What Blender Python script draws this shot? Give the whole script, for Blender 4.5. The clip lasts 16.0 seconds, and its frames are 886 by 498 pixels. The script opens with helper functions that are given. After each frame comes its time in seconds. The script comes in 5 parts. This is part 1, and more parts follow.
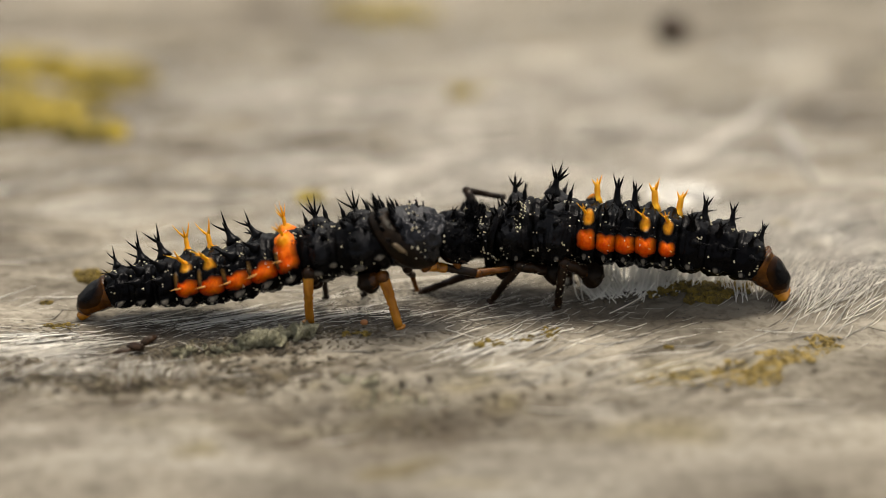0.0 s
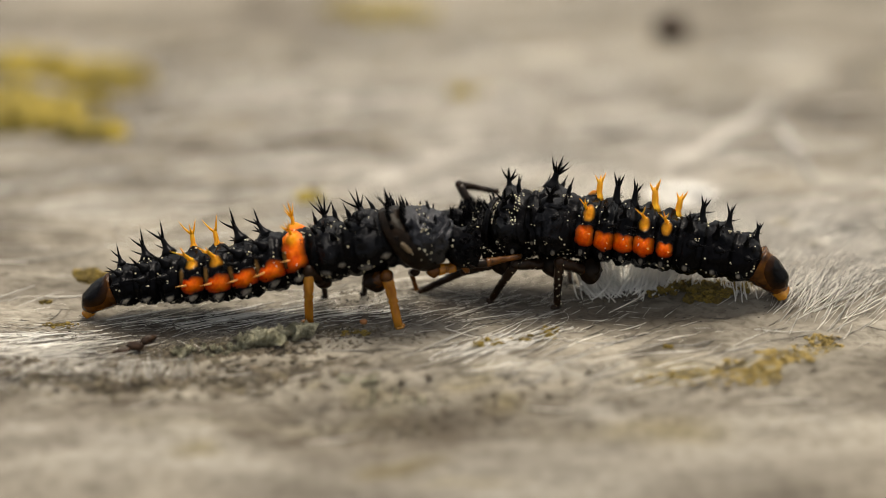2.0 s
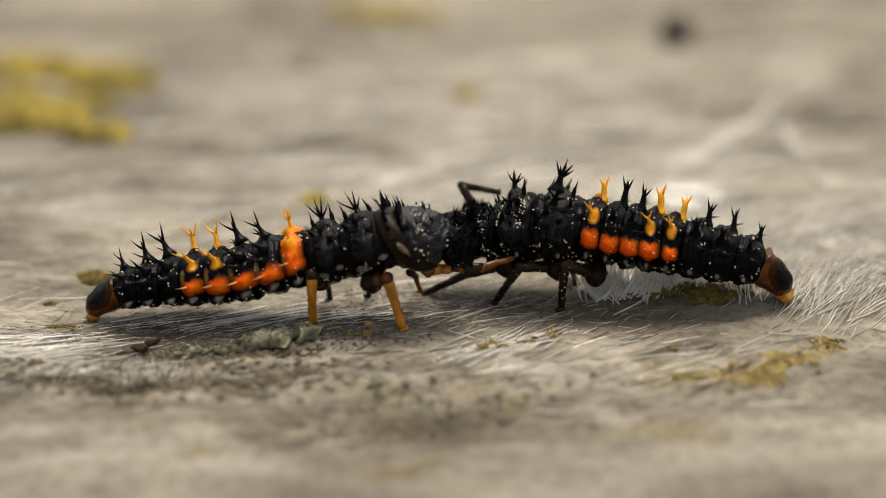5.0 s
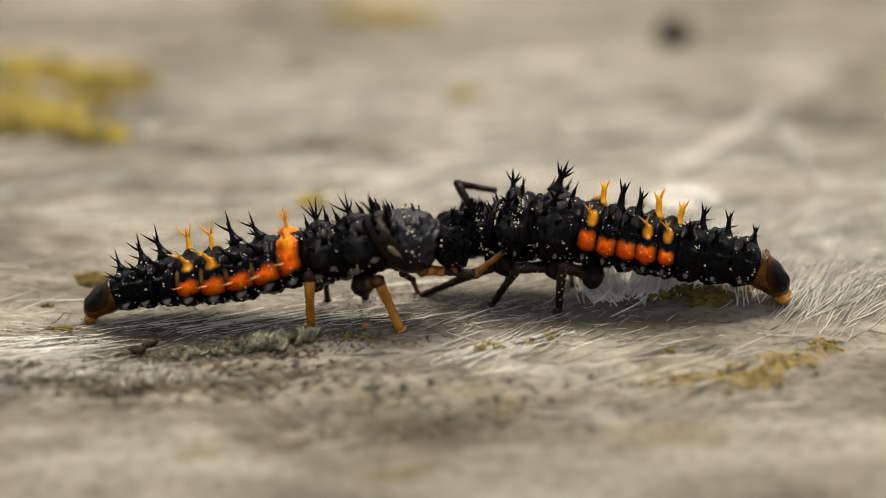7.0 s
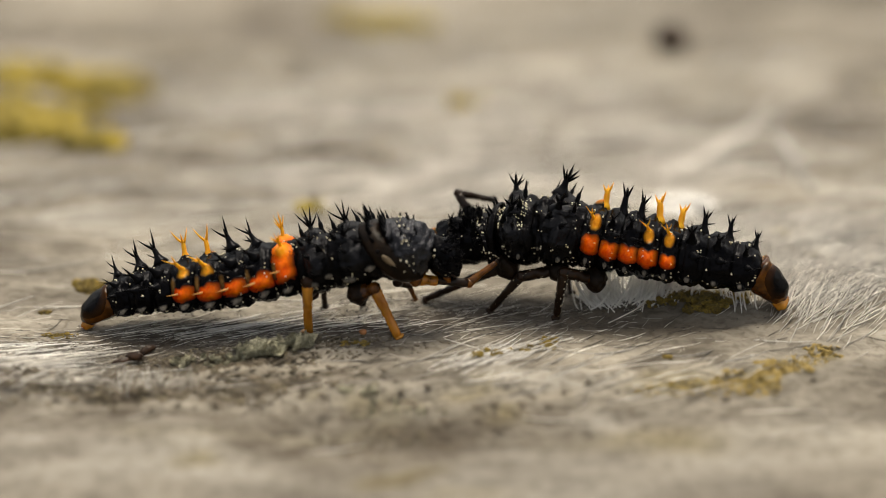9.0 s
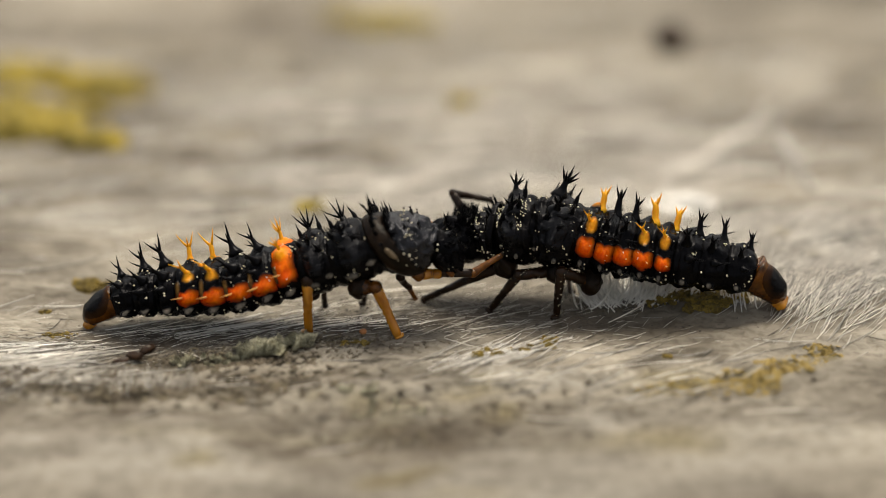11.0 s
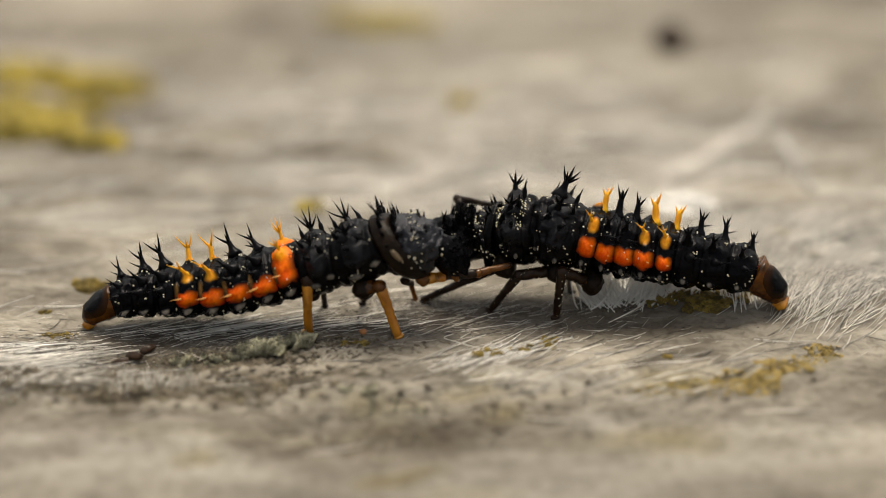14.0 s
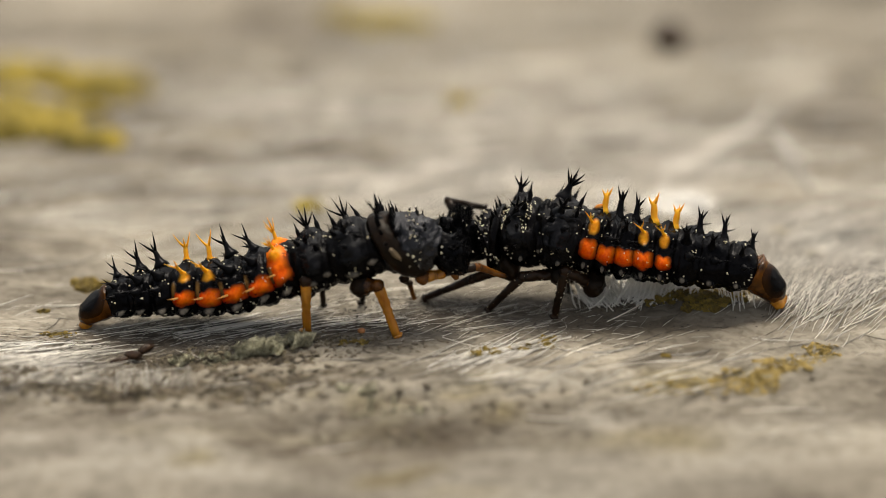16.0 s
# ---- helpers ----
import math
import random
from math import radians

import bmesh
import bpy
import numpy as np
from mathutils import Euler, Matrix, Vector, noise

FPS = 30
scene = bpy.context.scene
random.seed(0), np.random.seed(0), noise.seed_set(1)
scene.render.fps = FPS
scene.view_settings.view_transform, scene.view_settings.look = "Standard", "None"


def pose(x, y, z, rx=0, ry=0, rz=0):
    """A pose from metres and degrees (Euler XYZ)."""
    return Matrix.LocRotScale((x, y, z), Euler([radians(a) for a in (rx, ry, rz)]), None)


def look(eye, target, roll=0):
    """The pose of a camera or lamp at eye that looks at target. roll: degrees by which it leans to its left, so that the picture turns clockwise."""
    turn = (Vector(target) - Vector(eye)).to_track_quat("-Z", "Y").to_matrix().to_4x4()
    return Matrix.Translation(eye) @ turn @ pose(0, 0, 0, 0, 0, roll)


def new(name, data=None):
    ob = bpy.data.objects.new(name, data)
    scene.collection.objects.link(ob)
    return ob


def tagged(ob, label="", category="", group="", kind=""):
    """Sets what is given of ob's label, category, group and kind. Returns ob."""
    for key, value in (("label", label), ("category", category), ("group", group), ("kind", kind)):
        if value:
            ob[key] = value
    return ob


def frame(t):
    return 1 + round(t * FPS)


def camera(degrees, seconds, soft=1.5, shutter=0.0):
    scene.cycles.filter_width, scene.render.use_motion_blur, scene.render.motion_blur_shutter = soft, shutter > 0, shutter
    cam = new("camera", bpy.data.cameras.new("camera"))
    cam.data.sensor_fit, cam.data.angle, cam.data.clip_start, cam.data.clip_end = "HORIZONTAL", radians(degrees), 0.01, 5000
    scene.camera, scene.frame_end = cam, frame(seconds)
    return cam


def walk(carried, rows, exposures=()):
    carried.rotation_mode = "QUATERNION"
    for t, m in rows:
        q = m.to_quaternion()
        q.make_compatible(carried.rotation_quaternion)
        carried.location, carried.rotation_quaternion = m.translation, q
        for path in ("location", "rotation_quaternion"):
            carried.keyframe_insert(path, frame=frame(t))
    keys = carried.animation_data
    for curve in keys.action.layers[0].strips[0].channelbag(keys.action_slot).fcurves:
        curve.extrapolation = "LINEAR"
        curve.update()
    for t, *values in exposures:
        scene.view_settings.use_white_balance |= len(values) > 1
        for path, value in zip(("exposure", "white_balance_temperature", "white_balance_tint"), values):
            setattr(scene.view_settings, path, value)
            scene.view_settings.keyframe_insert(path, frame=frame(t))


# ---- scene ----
MM = 0.001

# ---- camera: a macro lens on a stand that settles a little ----
cam = camera(20, 16.0, soft=0.85)
cam.data.dof.use_dof = True
cam.data.dof.focus_distance = 0.05735
cam.data.dof.aperture_fstop = 37
CAM = [(0.0, 21.949, 0.025), (0.5, 21.99, -0.023), (1.0, 22.02, -0.077), (1.5, 22.0, 0.0), (2.0, 21.964, 0.01),
       (2.5, 21.941, 0.099), (3.0, 21.926, 0.071), (3.5, 21.962, 0.08), (4.0, 21.911, 0.158), (6.5, 21.922, 0.033),
       (7.0, 21.877, 0.056), (7.5, 21.835, 0.041), (8.0, 21.786, 0.02), (8.5, 21.745, -0.005), (9.0, 21.73, -0.005),
       (11.5, 21.742, -0.003), (12.0, 21.725, 0.005), (12.5, 21.725, 0.0), (13.0, 21.74, -0.033), (13.5, 21.725, -0.003),
       (14.0, 21.737, -0.007), (14.5, 21.735, -0.003), (15.0, 21.743, -0.017), (15.5, 21.745, -0.031), (16.0, 21.758, -0.043)]
walk(cam, [(t, pose(0, -0.0522, 0.0229, 90 - tilt, 0, turn)) for t, tilt, turn in CAM],
     exposures=[(0.0, 0.25, 7500, 9), (16.0, 0.25, 7500, 9)])
TIMES = [row[0] for row in CAM]

# ---- light: bright haze, a high veiled sun a little behind the animals ----
world = bpy.data.worlds.new("sky")
scene.world = world
world.use_nodes = True
sky = world.node_tree.nodes.new("ShaderNodeTexSky")
sky.sky_type, sky.sun_disc = "NISHITA", False
sky.sun_elevation, sky.sun_rotation = radians(72), radians(22)
sky.air_density, sky.dust_density = 1.0, 4.0
back = world.node_tree.nodes["Background"]
haze = world.node_tree.nodes.new("ShaderNodeHueSaturation")
haze.inputs["Saturation"].default_value = 0.45
world.node_tree.links.new(sky.outputs[0], haze.inputs["Color"])
world.node_tree.links.new(haze.outputs[0], back.inputs[0])
back.inputs[1].default_value = 0.15
sun = new("sun", bpy.data.lights.new("sun", "SUN"))
sun.data.energy, sun.data.angle, sun.data.color = 1.8, radians(24), (1.0, 0.96, 0.87)
sun.matrix_world = look((0.08, 0.20, 0.655), (0, 0, 0))


# ---- materials ----
def material(name, dark, light, rough, scale, stretch=(1, 1, 1), bump=0.0, detail=4.0, spec=0.5, fine=0.0, sss=0.0, ior=1.5,
             spread=(0.35, 0.65), per_island=0.0, rim=None,
             rim_from=(0.74, 1.02), clear=0.0, per_object=0.0, sheen=(1, 1, 1)):
    """Two colours mixed by noise at two scales, with relief. scale: features a metre."""
    m = bpy.data.materials.new(name)
    m.use_nodes = True
    n, l = m.node_tree.nodes, m.node_tree.links
    b = n["Principled BSDF"]
    co = n.new("ShaderNodeTexCoord")
    mp = n.new("ShaderNodeMapping")
    mp.inputs["Scale"].default_value = stretch
    l.new(co.outputs["Object"], mp.inputs[0])
    n1 = n.new("ShaderNodeTexNoise")
    n1.inputs["Scale"].default_value, n1.inputs["Detail"].default_value = scale, detail
    l.new(mp.outputs[0], n1.inputs[0])
    n2 = n.new("ShaderNodeTexNoise")
    n2.inputs["Scale"].default_value, n2.inputs["Detail"].default_value = scale * 7, 3.0
    l.new(mp.outputs[0], n2.inputs[0])
    mix = n.new("ShaderNodeMix")
    mix.data_type = "FLOAT"
    mix.inputs[0].default_value = fine
    l.new(n1.outputs[0], mix.inputs[2])
    l.new(n2.outputs[0], mix.inputs[3])
    ramp = n.new("ShaderNodeValToRGB")
    ramp.color_ramp.elements[0].position, ramp.color_ramp.elements[1].position = spread
    ramp.color_ramp.elements[0].color, ramp.color_ramp.elements[1].color = (*dark, 1), (*light, 1)
    l.new(mix.outputs[0], ramp.inputs[0])
    out = ramp.outputs[0]
    if per_island:
        info = n.new("ShaderNodeNewGeometry")
        hsv = n.new("ShaderNodeHueSaturation")
        rng = n.new("ShaderNodeMapRange")
        rng.inputs[3].default_value, rng.inputs[4].default_value = 1 - per_island, 1 + per_island * 0.4
        l.new(info.outputs["Random Per Island"], rng.inputs[0])
        l.new(rng.outputs[0], hsv.inputs["Value"])
        l.new(out, hsv.inputs["Color"])
        out = hsv.outputs[0]
    if per_object:
        info = n.new("ShaderNodeObjectInfo")
        hsv = n.new("ShaderNodeHueSaturation")
        rng = n.new("ShaderNodeMapRange")
        rng.inputs[3].default_value, rng.inputs[4].default_value = 1 - per_object, 1 + per_object * 0.4
        l.new(info.outputs["Random"], rng.inputs[0])
        l.new(rng.outputs[0], hsv.inputs["Value"])
        l.new(out, hsv.inputs["Color"])
        out = hsv.outputs[0]
    if rim:  # the pigment of a spot runs out towards its edge
        away = n.new("ShaderNodeVectorMath")
        away.operation = "LENGTH"
        l.new(co.outputs["UV"], away.inputs[0])
        add = n.new("ShaderNodeMath")
        add.operation = "MULTIPLY_ADD"
        add.inputs[1].default_value = 0.7
        l.new(n1.outputs[0], add.inputs[0])
        l.new(away.outputs["Value"], add.inputs[2])
        edge = n.new("ShaderNodeMapRange")
        edge.inputs[1].default_value, edge.inputs[2].default_value = rim_from
        l.new(add.outputs[0], edge.inputs[0])
        fade = n.new("ShaderNodeMix")
        fade.data_type = "RGBA"
        fade.inputs[7].default_value = (*rim, 1)
        l.new(edge.outputs[0], fade.inputs[0])
        l.new(out, fade.inputs[6])
        out = fade.outputs[2]
    l.new(out, b.inputs["Base Color"])
    b.inputs["Roughness"].default_value = rough
    b.inputs["Specular IOR Level"].default_value, b.inputs["IOR"].default_value = spec, ior
    b.inputs["Specular Tint"].default_value = (*sheen, 1)
    b.inputs["Transmission Weight"].default_value = clear
    if sss:
        b.inputs["Subsurface Weight"].default_value = sss
        b.inputs["Subsurface Radius"].default_value = (0.0002, 0.00008, 0.00003)
        b.inputs["Subsurface Scale"].default_value = 1.0
    if bump:
        bp = n.new("ShaderNodeBump")
        bp.inputs["Strength"].default_value, bp.inputs["Distance"].default_value = 0.9, bump
        l.new(mix.outputs[0], bp.inputs["Height"])
        l.new(bp.outputs[0], b.inputs["Normal"])
    return m


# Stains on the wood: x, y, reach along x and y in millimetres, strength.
GRIME_SHADE = [(-3.9, -0.8, 1.5, 0.4, 0.8), (-6.8, -0.7, 1.0, 0.35, 0.72), (-5.6, -0.95, 1.4, 0.45, 0.8), (-3.6, 13.8, 2.4, 0.8, 1.0),
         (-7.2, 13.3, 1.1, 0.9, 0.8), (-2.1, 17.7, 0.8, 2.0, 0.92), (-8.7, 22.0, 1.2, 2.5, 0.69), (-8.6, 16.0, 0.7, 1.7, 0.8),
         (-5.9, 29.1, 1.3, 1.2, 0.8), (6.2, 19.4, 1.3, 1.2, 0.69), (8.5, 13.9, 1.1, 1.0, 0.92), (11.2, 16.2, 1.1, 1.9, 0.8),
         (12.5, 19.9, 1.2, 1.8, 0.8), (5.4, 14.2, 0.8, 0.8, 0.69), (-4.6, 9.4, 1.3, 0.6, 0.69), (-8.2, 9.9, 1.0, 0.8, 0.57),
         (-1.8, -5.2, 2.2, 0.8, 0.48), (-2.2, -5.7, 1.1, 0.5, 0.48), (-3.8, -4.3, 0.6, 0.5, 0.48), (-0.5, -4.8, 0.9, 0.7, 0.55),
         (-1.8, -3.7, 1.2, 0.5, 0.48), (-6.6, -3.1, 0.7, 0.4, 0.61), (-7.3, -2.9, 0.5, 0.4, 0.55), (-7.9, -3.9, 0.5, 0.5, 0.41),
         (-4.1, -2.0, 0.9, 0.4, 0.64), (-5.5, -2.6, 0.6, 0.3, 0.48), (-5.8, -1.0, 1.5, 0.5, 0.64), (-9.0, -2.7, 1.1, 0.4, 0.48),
         # Blots with y from 0 to 2.5 also paint shade around the larvae.
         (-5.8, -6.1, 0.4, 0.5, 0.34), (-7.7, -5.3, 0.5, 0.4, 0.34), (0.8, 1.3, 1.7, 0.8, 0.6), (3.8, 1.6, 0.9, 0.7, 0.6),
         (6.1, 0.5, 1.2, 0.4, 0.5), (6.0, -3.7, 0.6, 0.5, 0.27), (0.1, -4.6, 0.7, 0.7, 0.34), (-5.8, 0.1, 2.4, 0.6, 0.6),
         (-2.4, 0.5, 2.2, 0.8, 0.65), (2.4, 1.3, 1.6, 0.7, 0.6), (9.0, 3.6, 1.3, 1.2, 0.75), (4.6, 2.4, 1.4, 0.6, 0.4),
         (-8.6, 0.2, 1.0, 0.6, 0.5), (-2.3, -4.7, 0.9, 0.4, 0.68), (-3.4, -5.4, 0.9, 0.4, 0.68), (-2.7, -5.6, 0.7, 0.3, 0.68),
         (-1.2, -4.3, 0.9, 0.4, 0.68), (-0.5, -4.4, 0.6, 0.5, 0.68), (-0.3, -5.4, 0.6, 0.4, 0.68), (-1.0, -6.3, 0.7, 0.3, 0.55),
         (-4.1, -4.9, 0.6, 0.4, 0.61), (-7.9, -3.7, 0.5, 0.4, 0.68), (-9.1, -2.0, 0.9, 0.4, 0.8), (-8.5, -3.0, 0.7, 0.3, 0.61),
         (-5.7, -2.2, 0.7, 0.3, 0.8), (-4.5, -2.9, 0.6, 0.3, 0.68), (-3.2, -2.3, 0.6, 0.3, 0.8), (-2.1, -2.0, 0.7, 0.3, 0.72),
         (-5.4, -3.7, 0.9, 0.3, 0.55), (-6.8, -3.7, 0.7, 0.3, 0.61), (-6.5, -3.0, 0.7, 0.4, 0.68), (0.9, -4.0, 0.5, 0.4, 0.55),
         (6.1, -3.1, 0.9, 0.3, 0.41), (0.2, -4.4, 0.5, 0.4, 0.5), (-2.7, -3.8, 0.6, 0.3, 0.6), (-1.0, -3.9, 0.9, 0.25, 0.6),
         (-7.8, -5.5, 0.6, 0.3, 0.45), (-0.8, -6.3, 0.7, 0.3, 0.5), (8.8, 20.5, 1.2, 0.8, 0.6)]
# Dark ground below the larvae: bare dirt plus their shade, painted as one colour.
SOIL_SHADE = [(-7.2, 0.3, 1.4, 0.7, 0.9), (-4.8, 0.7, 1.9, 0.6, 0.95), (-2.2, 0.5, 1.7, 0.7, 1.0), (0.9, 1.3, 2.1, 0.9, 1.0), (3.6, 1.8, 1.2, 0.7, 0.4), (5.8, 1.1, 1.2, 0.5, 0.32), (9.4, 3.1, 0.8, 1.1, 0.8),
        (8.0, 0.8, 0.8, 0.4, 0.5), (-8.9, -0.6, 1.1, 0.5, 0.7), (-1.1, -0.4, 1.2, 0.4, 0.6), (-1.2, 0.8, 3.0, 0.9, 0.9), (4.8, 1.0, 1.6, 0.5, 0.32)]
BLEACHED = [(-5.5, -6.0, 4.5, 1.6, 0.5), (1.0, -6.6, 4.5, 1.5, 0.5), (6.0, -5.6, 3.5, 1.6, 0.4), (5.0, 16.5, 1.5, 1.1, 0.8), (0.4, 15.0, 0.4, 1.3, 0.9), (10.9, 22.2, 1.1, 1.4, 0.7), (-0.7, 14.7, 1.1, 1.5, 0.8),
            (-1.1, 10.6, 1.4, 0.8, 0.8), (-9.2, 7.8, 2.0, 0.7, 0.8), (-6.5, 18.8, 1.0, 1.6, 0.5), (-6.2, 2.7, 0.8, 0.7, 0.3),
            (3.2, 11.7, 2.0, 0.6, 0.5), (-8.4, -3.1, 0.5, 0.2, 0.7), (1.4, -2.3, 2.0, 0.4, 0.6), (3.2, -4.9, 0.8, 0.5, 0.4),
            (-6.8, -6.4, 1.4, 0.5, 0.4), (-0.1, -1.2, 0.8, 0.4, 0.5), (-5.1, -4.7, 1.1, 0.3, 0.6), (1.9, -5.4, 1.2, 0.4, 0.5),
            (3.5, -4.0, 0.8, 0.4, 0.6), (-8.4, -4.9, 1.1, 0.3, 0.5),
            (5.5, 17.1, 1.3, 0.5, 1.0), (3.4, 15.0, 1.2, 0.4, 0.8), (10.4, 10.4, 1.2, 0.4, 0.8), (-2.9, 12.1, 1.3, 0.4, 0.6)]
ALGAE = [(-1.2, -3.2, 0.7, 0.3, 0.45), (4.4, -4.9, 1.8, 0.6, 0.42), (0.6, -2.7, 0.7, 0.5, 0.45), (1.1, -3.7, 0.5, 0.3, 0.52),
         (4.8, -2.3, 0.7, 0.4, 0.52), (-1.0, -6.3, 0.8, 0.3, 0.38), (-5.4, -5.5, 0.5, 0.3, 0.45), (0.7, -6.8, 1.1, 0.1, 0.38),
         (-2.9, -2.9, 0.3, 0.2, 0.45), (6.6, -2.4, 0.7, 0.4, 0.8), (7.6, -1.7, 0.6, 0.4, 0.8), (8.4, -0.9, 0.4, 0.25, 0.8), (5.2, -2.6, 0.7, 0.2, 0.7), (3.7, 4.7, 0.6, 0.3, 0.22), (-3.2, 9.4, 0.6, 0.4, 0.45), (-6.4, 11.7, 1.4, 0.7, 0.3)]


def wood_material():
    """Weathered grey wood: long fibres, broad stains, specks of grime and a trace of algae."""
    m = bpy.data.materials.new("weathered_wood")
    m.use_nodes = True
    n, l = m.node_tree.nodes, m.node_tree.links
    b = n["Principled BSDF"]
    co = n.new("ShaderNodeTexCoord")

    def noise_of(scale, stretch, detail=5.0, turn=0.0, warp=0.0, place=(0, 0, 0)):
        mp = n.new("ShaderNodeMapping")
        mp.inputs["Scale"].default_value, mp.inputs["Rotation"].default_value = stretch, (0, 0, turn)
        mp.inputs["Location"].default_value = place
        l.new(co.outputs["Object"], mp.inputs[0])
        t = n.new("ShaderNodeTexNoise")
        t.inputs["Scale"].default_value, t.inputs["Detail"].default_value, t.inputs["Distortion"].default_value = scale, detail, warp
        l.new(mp.outputs[0], t.inputs[0])
        return t.outputs[0]

    def ramp(fac, a, c, ca, cc):
        r = n.new("ShaderNodeValToRGB")
        r.color_ramp.elements[0].position, r.color_ramp.elements[1].position = a, c
        r.color_ramp.elements[0].color, r.color_ramp.elements[1].color = (*ca, 1), (*cc, 1)
        l.new(fac, r.inputs[0])
        return r.outputs[0]

    def blend(kind, fac, a, c):
        x = n.new("ShaderNodeMix")
        x.data_type, x.blend_type = "RGBA", kind
        if isinstance(fac, float):
            x.inputs[0].default_value = fac
        else:
            l.new(fac, x.inputs[0])
        l.new(a, x.inputs[6])
        l.new(c, x.inputs[7])
        return x.outputs[2]

    broad = ramp(noise_of(170, (0.45, 1, 1), 4, -0.2, 0.6, (0.31, 0.17, 0)), 0.36, 0.66, (0.166, 0.146, 0.119), (0.349, 0.323, 0.276))
    fibre = noise_of(1500, (0.10, 1, 1), 5, -0.25, 0.4)
    thread = noise_of(7000, (0.06, 1, 1), 3, -0.28, 0.2)
    col = blend("MULTIPLY", 0.35, broad, ramp(fibre, 0.36, 0.62, (0.5, 0.48, 0.45), (1.12, 1.12, 1.12)))
    col = blend("MULTIPLY", 0.25, col, ramp(thread, 0.35, 0.62, (0.6, 0.59, 0.57), (1.15, 1.15, 1.15)))
    streak = ramp(noise_of(330, (0.30, 1, 1), 4, -0.22, 0.8), 0.36, 0.64, (0.58, 0.56, 0.53), (1.5, 1.5, 1.48))
    col = blend("MULTIPLY", 0.9, col, streak)
    grime = ramp(noise_of(420, (0.7, 1, 1), 6, 0.3, 1.0), 0.53, 0.72, (0, 0, 0), (0.9, 0.9, 0.9))
    soot = n.new("ShaderNodeRGB")
    soot.outputs[0].default_value = (0.10, 0.085, 0.065, 1)
    col = blend("MIX", grime, col, soot.outputs[0])
    algae = ramp(noise_of(130, (1, 1, 1), 5, 0.8, 1.0), 0.62, 0.80, (0, 0, 0), (0.55, 0.55, 0.55))
    green = n.new("ShaderNodeRGB")
    green.outputs[0].default_value = (0.26, 0.23, 0.09, 1)
    col = blend("MIX", algae, col, green.outputs[0])
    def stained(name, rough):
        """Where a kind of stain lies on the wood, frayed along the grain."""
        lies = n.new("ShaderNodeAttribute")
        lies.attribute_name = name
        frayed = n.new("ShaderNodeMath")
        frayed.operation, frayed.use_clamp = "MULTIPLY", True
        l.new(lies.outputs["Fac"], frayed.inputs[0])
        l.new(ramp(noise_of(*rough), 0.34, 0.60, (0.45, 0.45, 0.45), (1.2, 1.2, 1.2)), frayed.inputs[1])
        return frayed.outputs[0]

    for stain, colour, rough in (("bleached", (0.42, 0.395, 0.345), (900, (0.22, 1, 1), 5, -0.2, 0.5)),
                                  # this dark tone includes the shade under the bodies
                                  ("soil_shade", (0.060, 0.051, 0.042), (2600, (0.5, 1, 1), 6, -0.1, 0.4)),
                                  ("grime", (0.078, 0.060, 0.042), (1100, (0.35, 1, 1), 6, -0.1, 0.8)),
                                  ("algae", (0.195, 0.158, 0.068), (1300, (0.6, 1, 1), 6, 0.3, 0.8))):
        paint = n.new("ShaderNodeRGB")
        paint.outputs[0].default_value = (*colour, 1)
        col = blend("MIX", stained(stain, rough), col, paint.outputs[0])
    specks = noise_of(5200, (0.75, 1, 1), 3, 0.4, 0.5)
    col = blend("MULTIPLY", 0.85, col, ramp(specks, 0.36, 0.56, (0.62, 0.60, 0.57), (1.03, 1.03, 1.03)))
    l.new(col, b.inputs["Base Color"])
    b.inputs["Roughness"].default_value = 0.75
    b.inputs["Specular IOR Level"].default_value = 0.2
    add = n.new("ShaderNodeMath")
    l.new(fibre, add.inputs[0])
    l.new(specks, add.inputs[1])
    bp = n.new("ShaderNodeBump")
    bp.inputs["Strength"].default_value, bp.inputs["Distance"].default_value = 0.8, 0.00006
    l.new(add.outputs[0], bp.inputs["Height"])
    l.new(bp.outputs[0], b.inputs["Normal"])
    return m


WOOD = wood_material()
COOL = (0.84, 0.87, 1.0)  # bluish tint for the black cuticle's highlights, imitating the sky's blue in them
INK = (0.0025, 0.0022, 0.0025)
BLACK = material("black_cuticle", (0.0008, 0.0008, 0.001), (0.003, 0.0028, 0.0032), 0.17, 2000, bump=0.00008, fine=0.14, ior=1.15, sheen=COOL)
PLATE = material("black_tail_plate", (0.001, 0.0009, 0.0009), (0.004, 0.0032, 0.0032), 0.16, 2000, bump=0.00005, fine=0.35, ior=1.2, rim=(0.035, 0.013, 0.002), rim_from=(0.88, 1.25), sheen=COOL)
DULL = material("dull_black_cuticle", (0.0007, 0.0007, 0.0008), (0.004, 0.0033, 0.003), 0.15, 2600, bump=0.00012, fine=0.10, ior=1.165, sheen=COOL)
SPINE = material("black_spine", (0.0012, 0.0012, 0.0014), (0.0045, 0.0045, 0.005), 0.30, 3000, ior=1.18, sheen=COOL)
ORANGE = material("orange_cuticle", (0.66, 0.032, 0.001), (0.96, 0.205, 0.008), 0.24, 2500, bump=0.00006, fine=0.3, sss=0.1, ior=1.22, rim=INK, rim_from=(0.76, 1.2))
YSPOT = material("amber_yellow_spot", (0.62, 0.19, 0.006), (0.86, 0.40, 0.03), 0.34, 3200, bump=0.00003, fine=0.3, sss=0.15, ior=1.22, rim=INK, rim_from=(0.70, 1.15))
YTOP = material("amber_orange_top_spot", (0.80, 0.23, 0.005), (0.93, 0.40, 0.020), 0.34, 2600, bump=0.00003, fine=0.3, ior=1.2, rim=(0.80, 0.15, 0.004), rim_from=(0.65, 1.1))
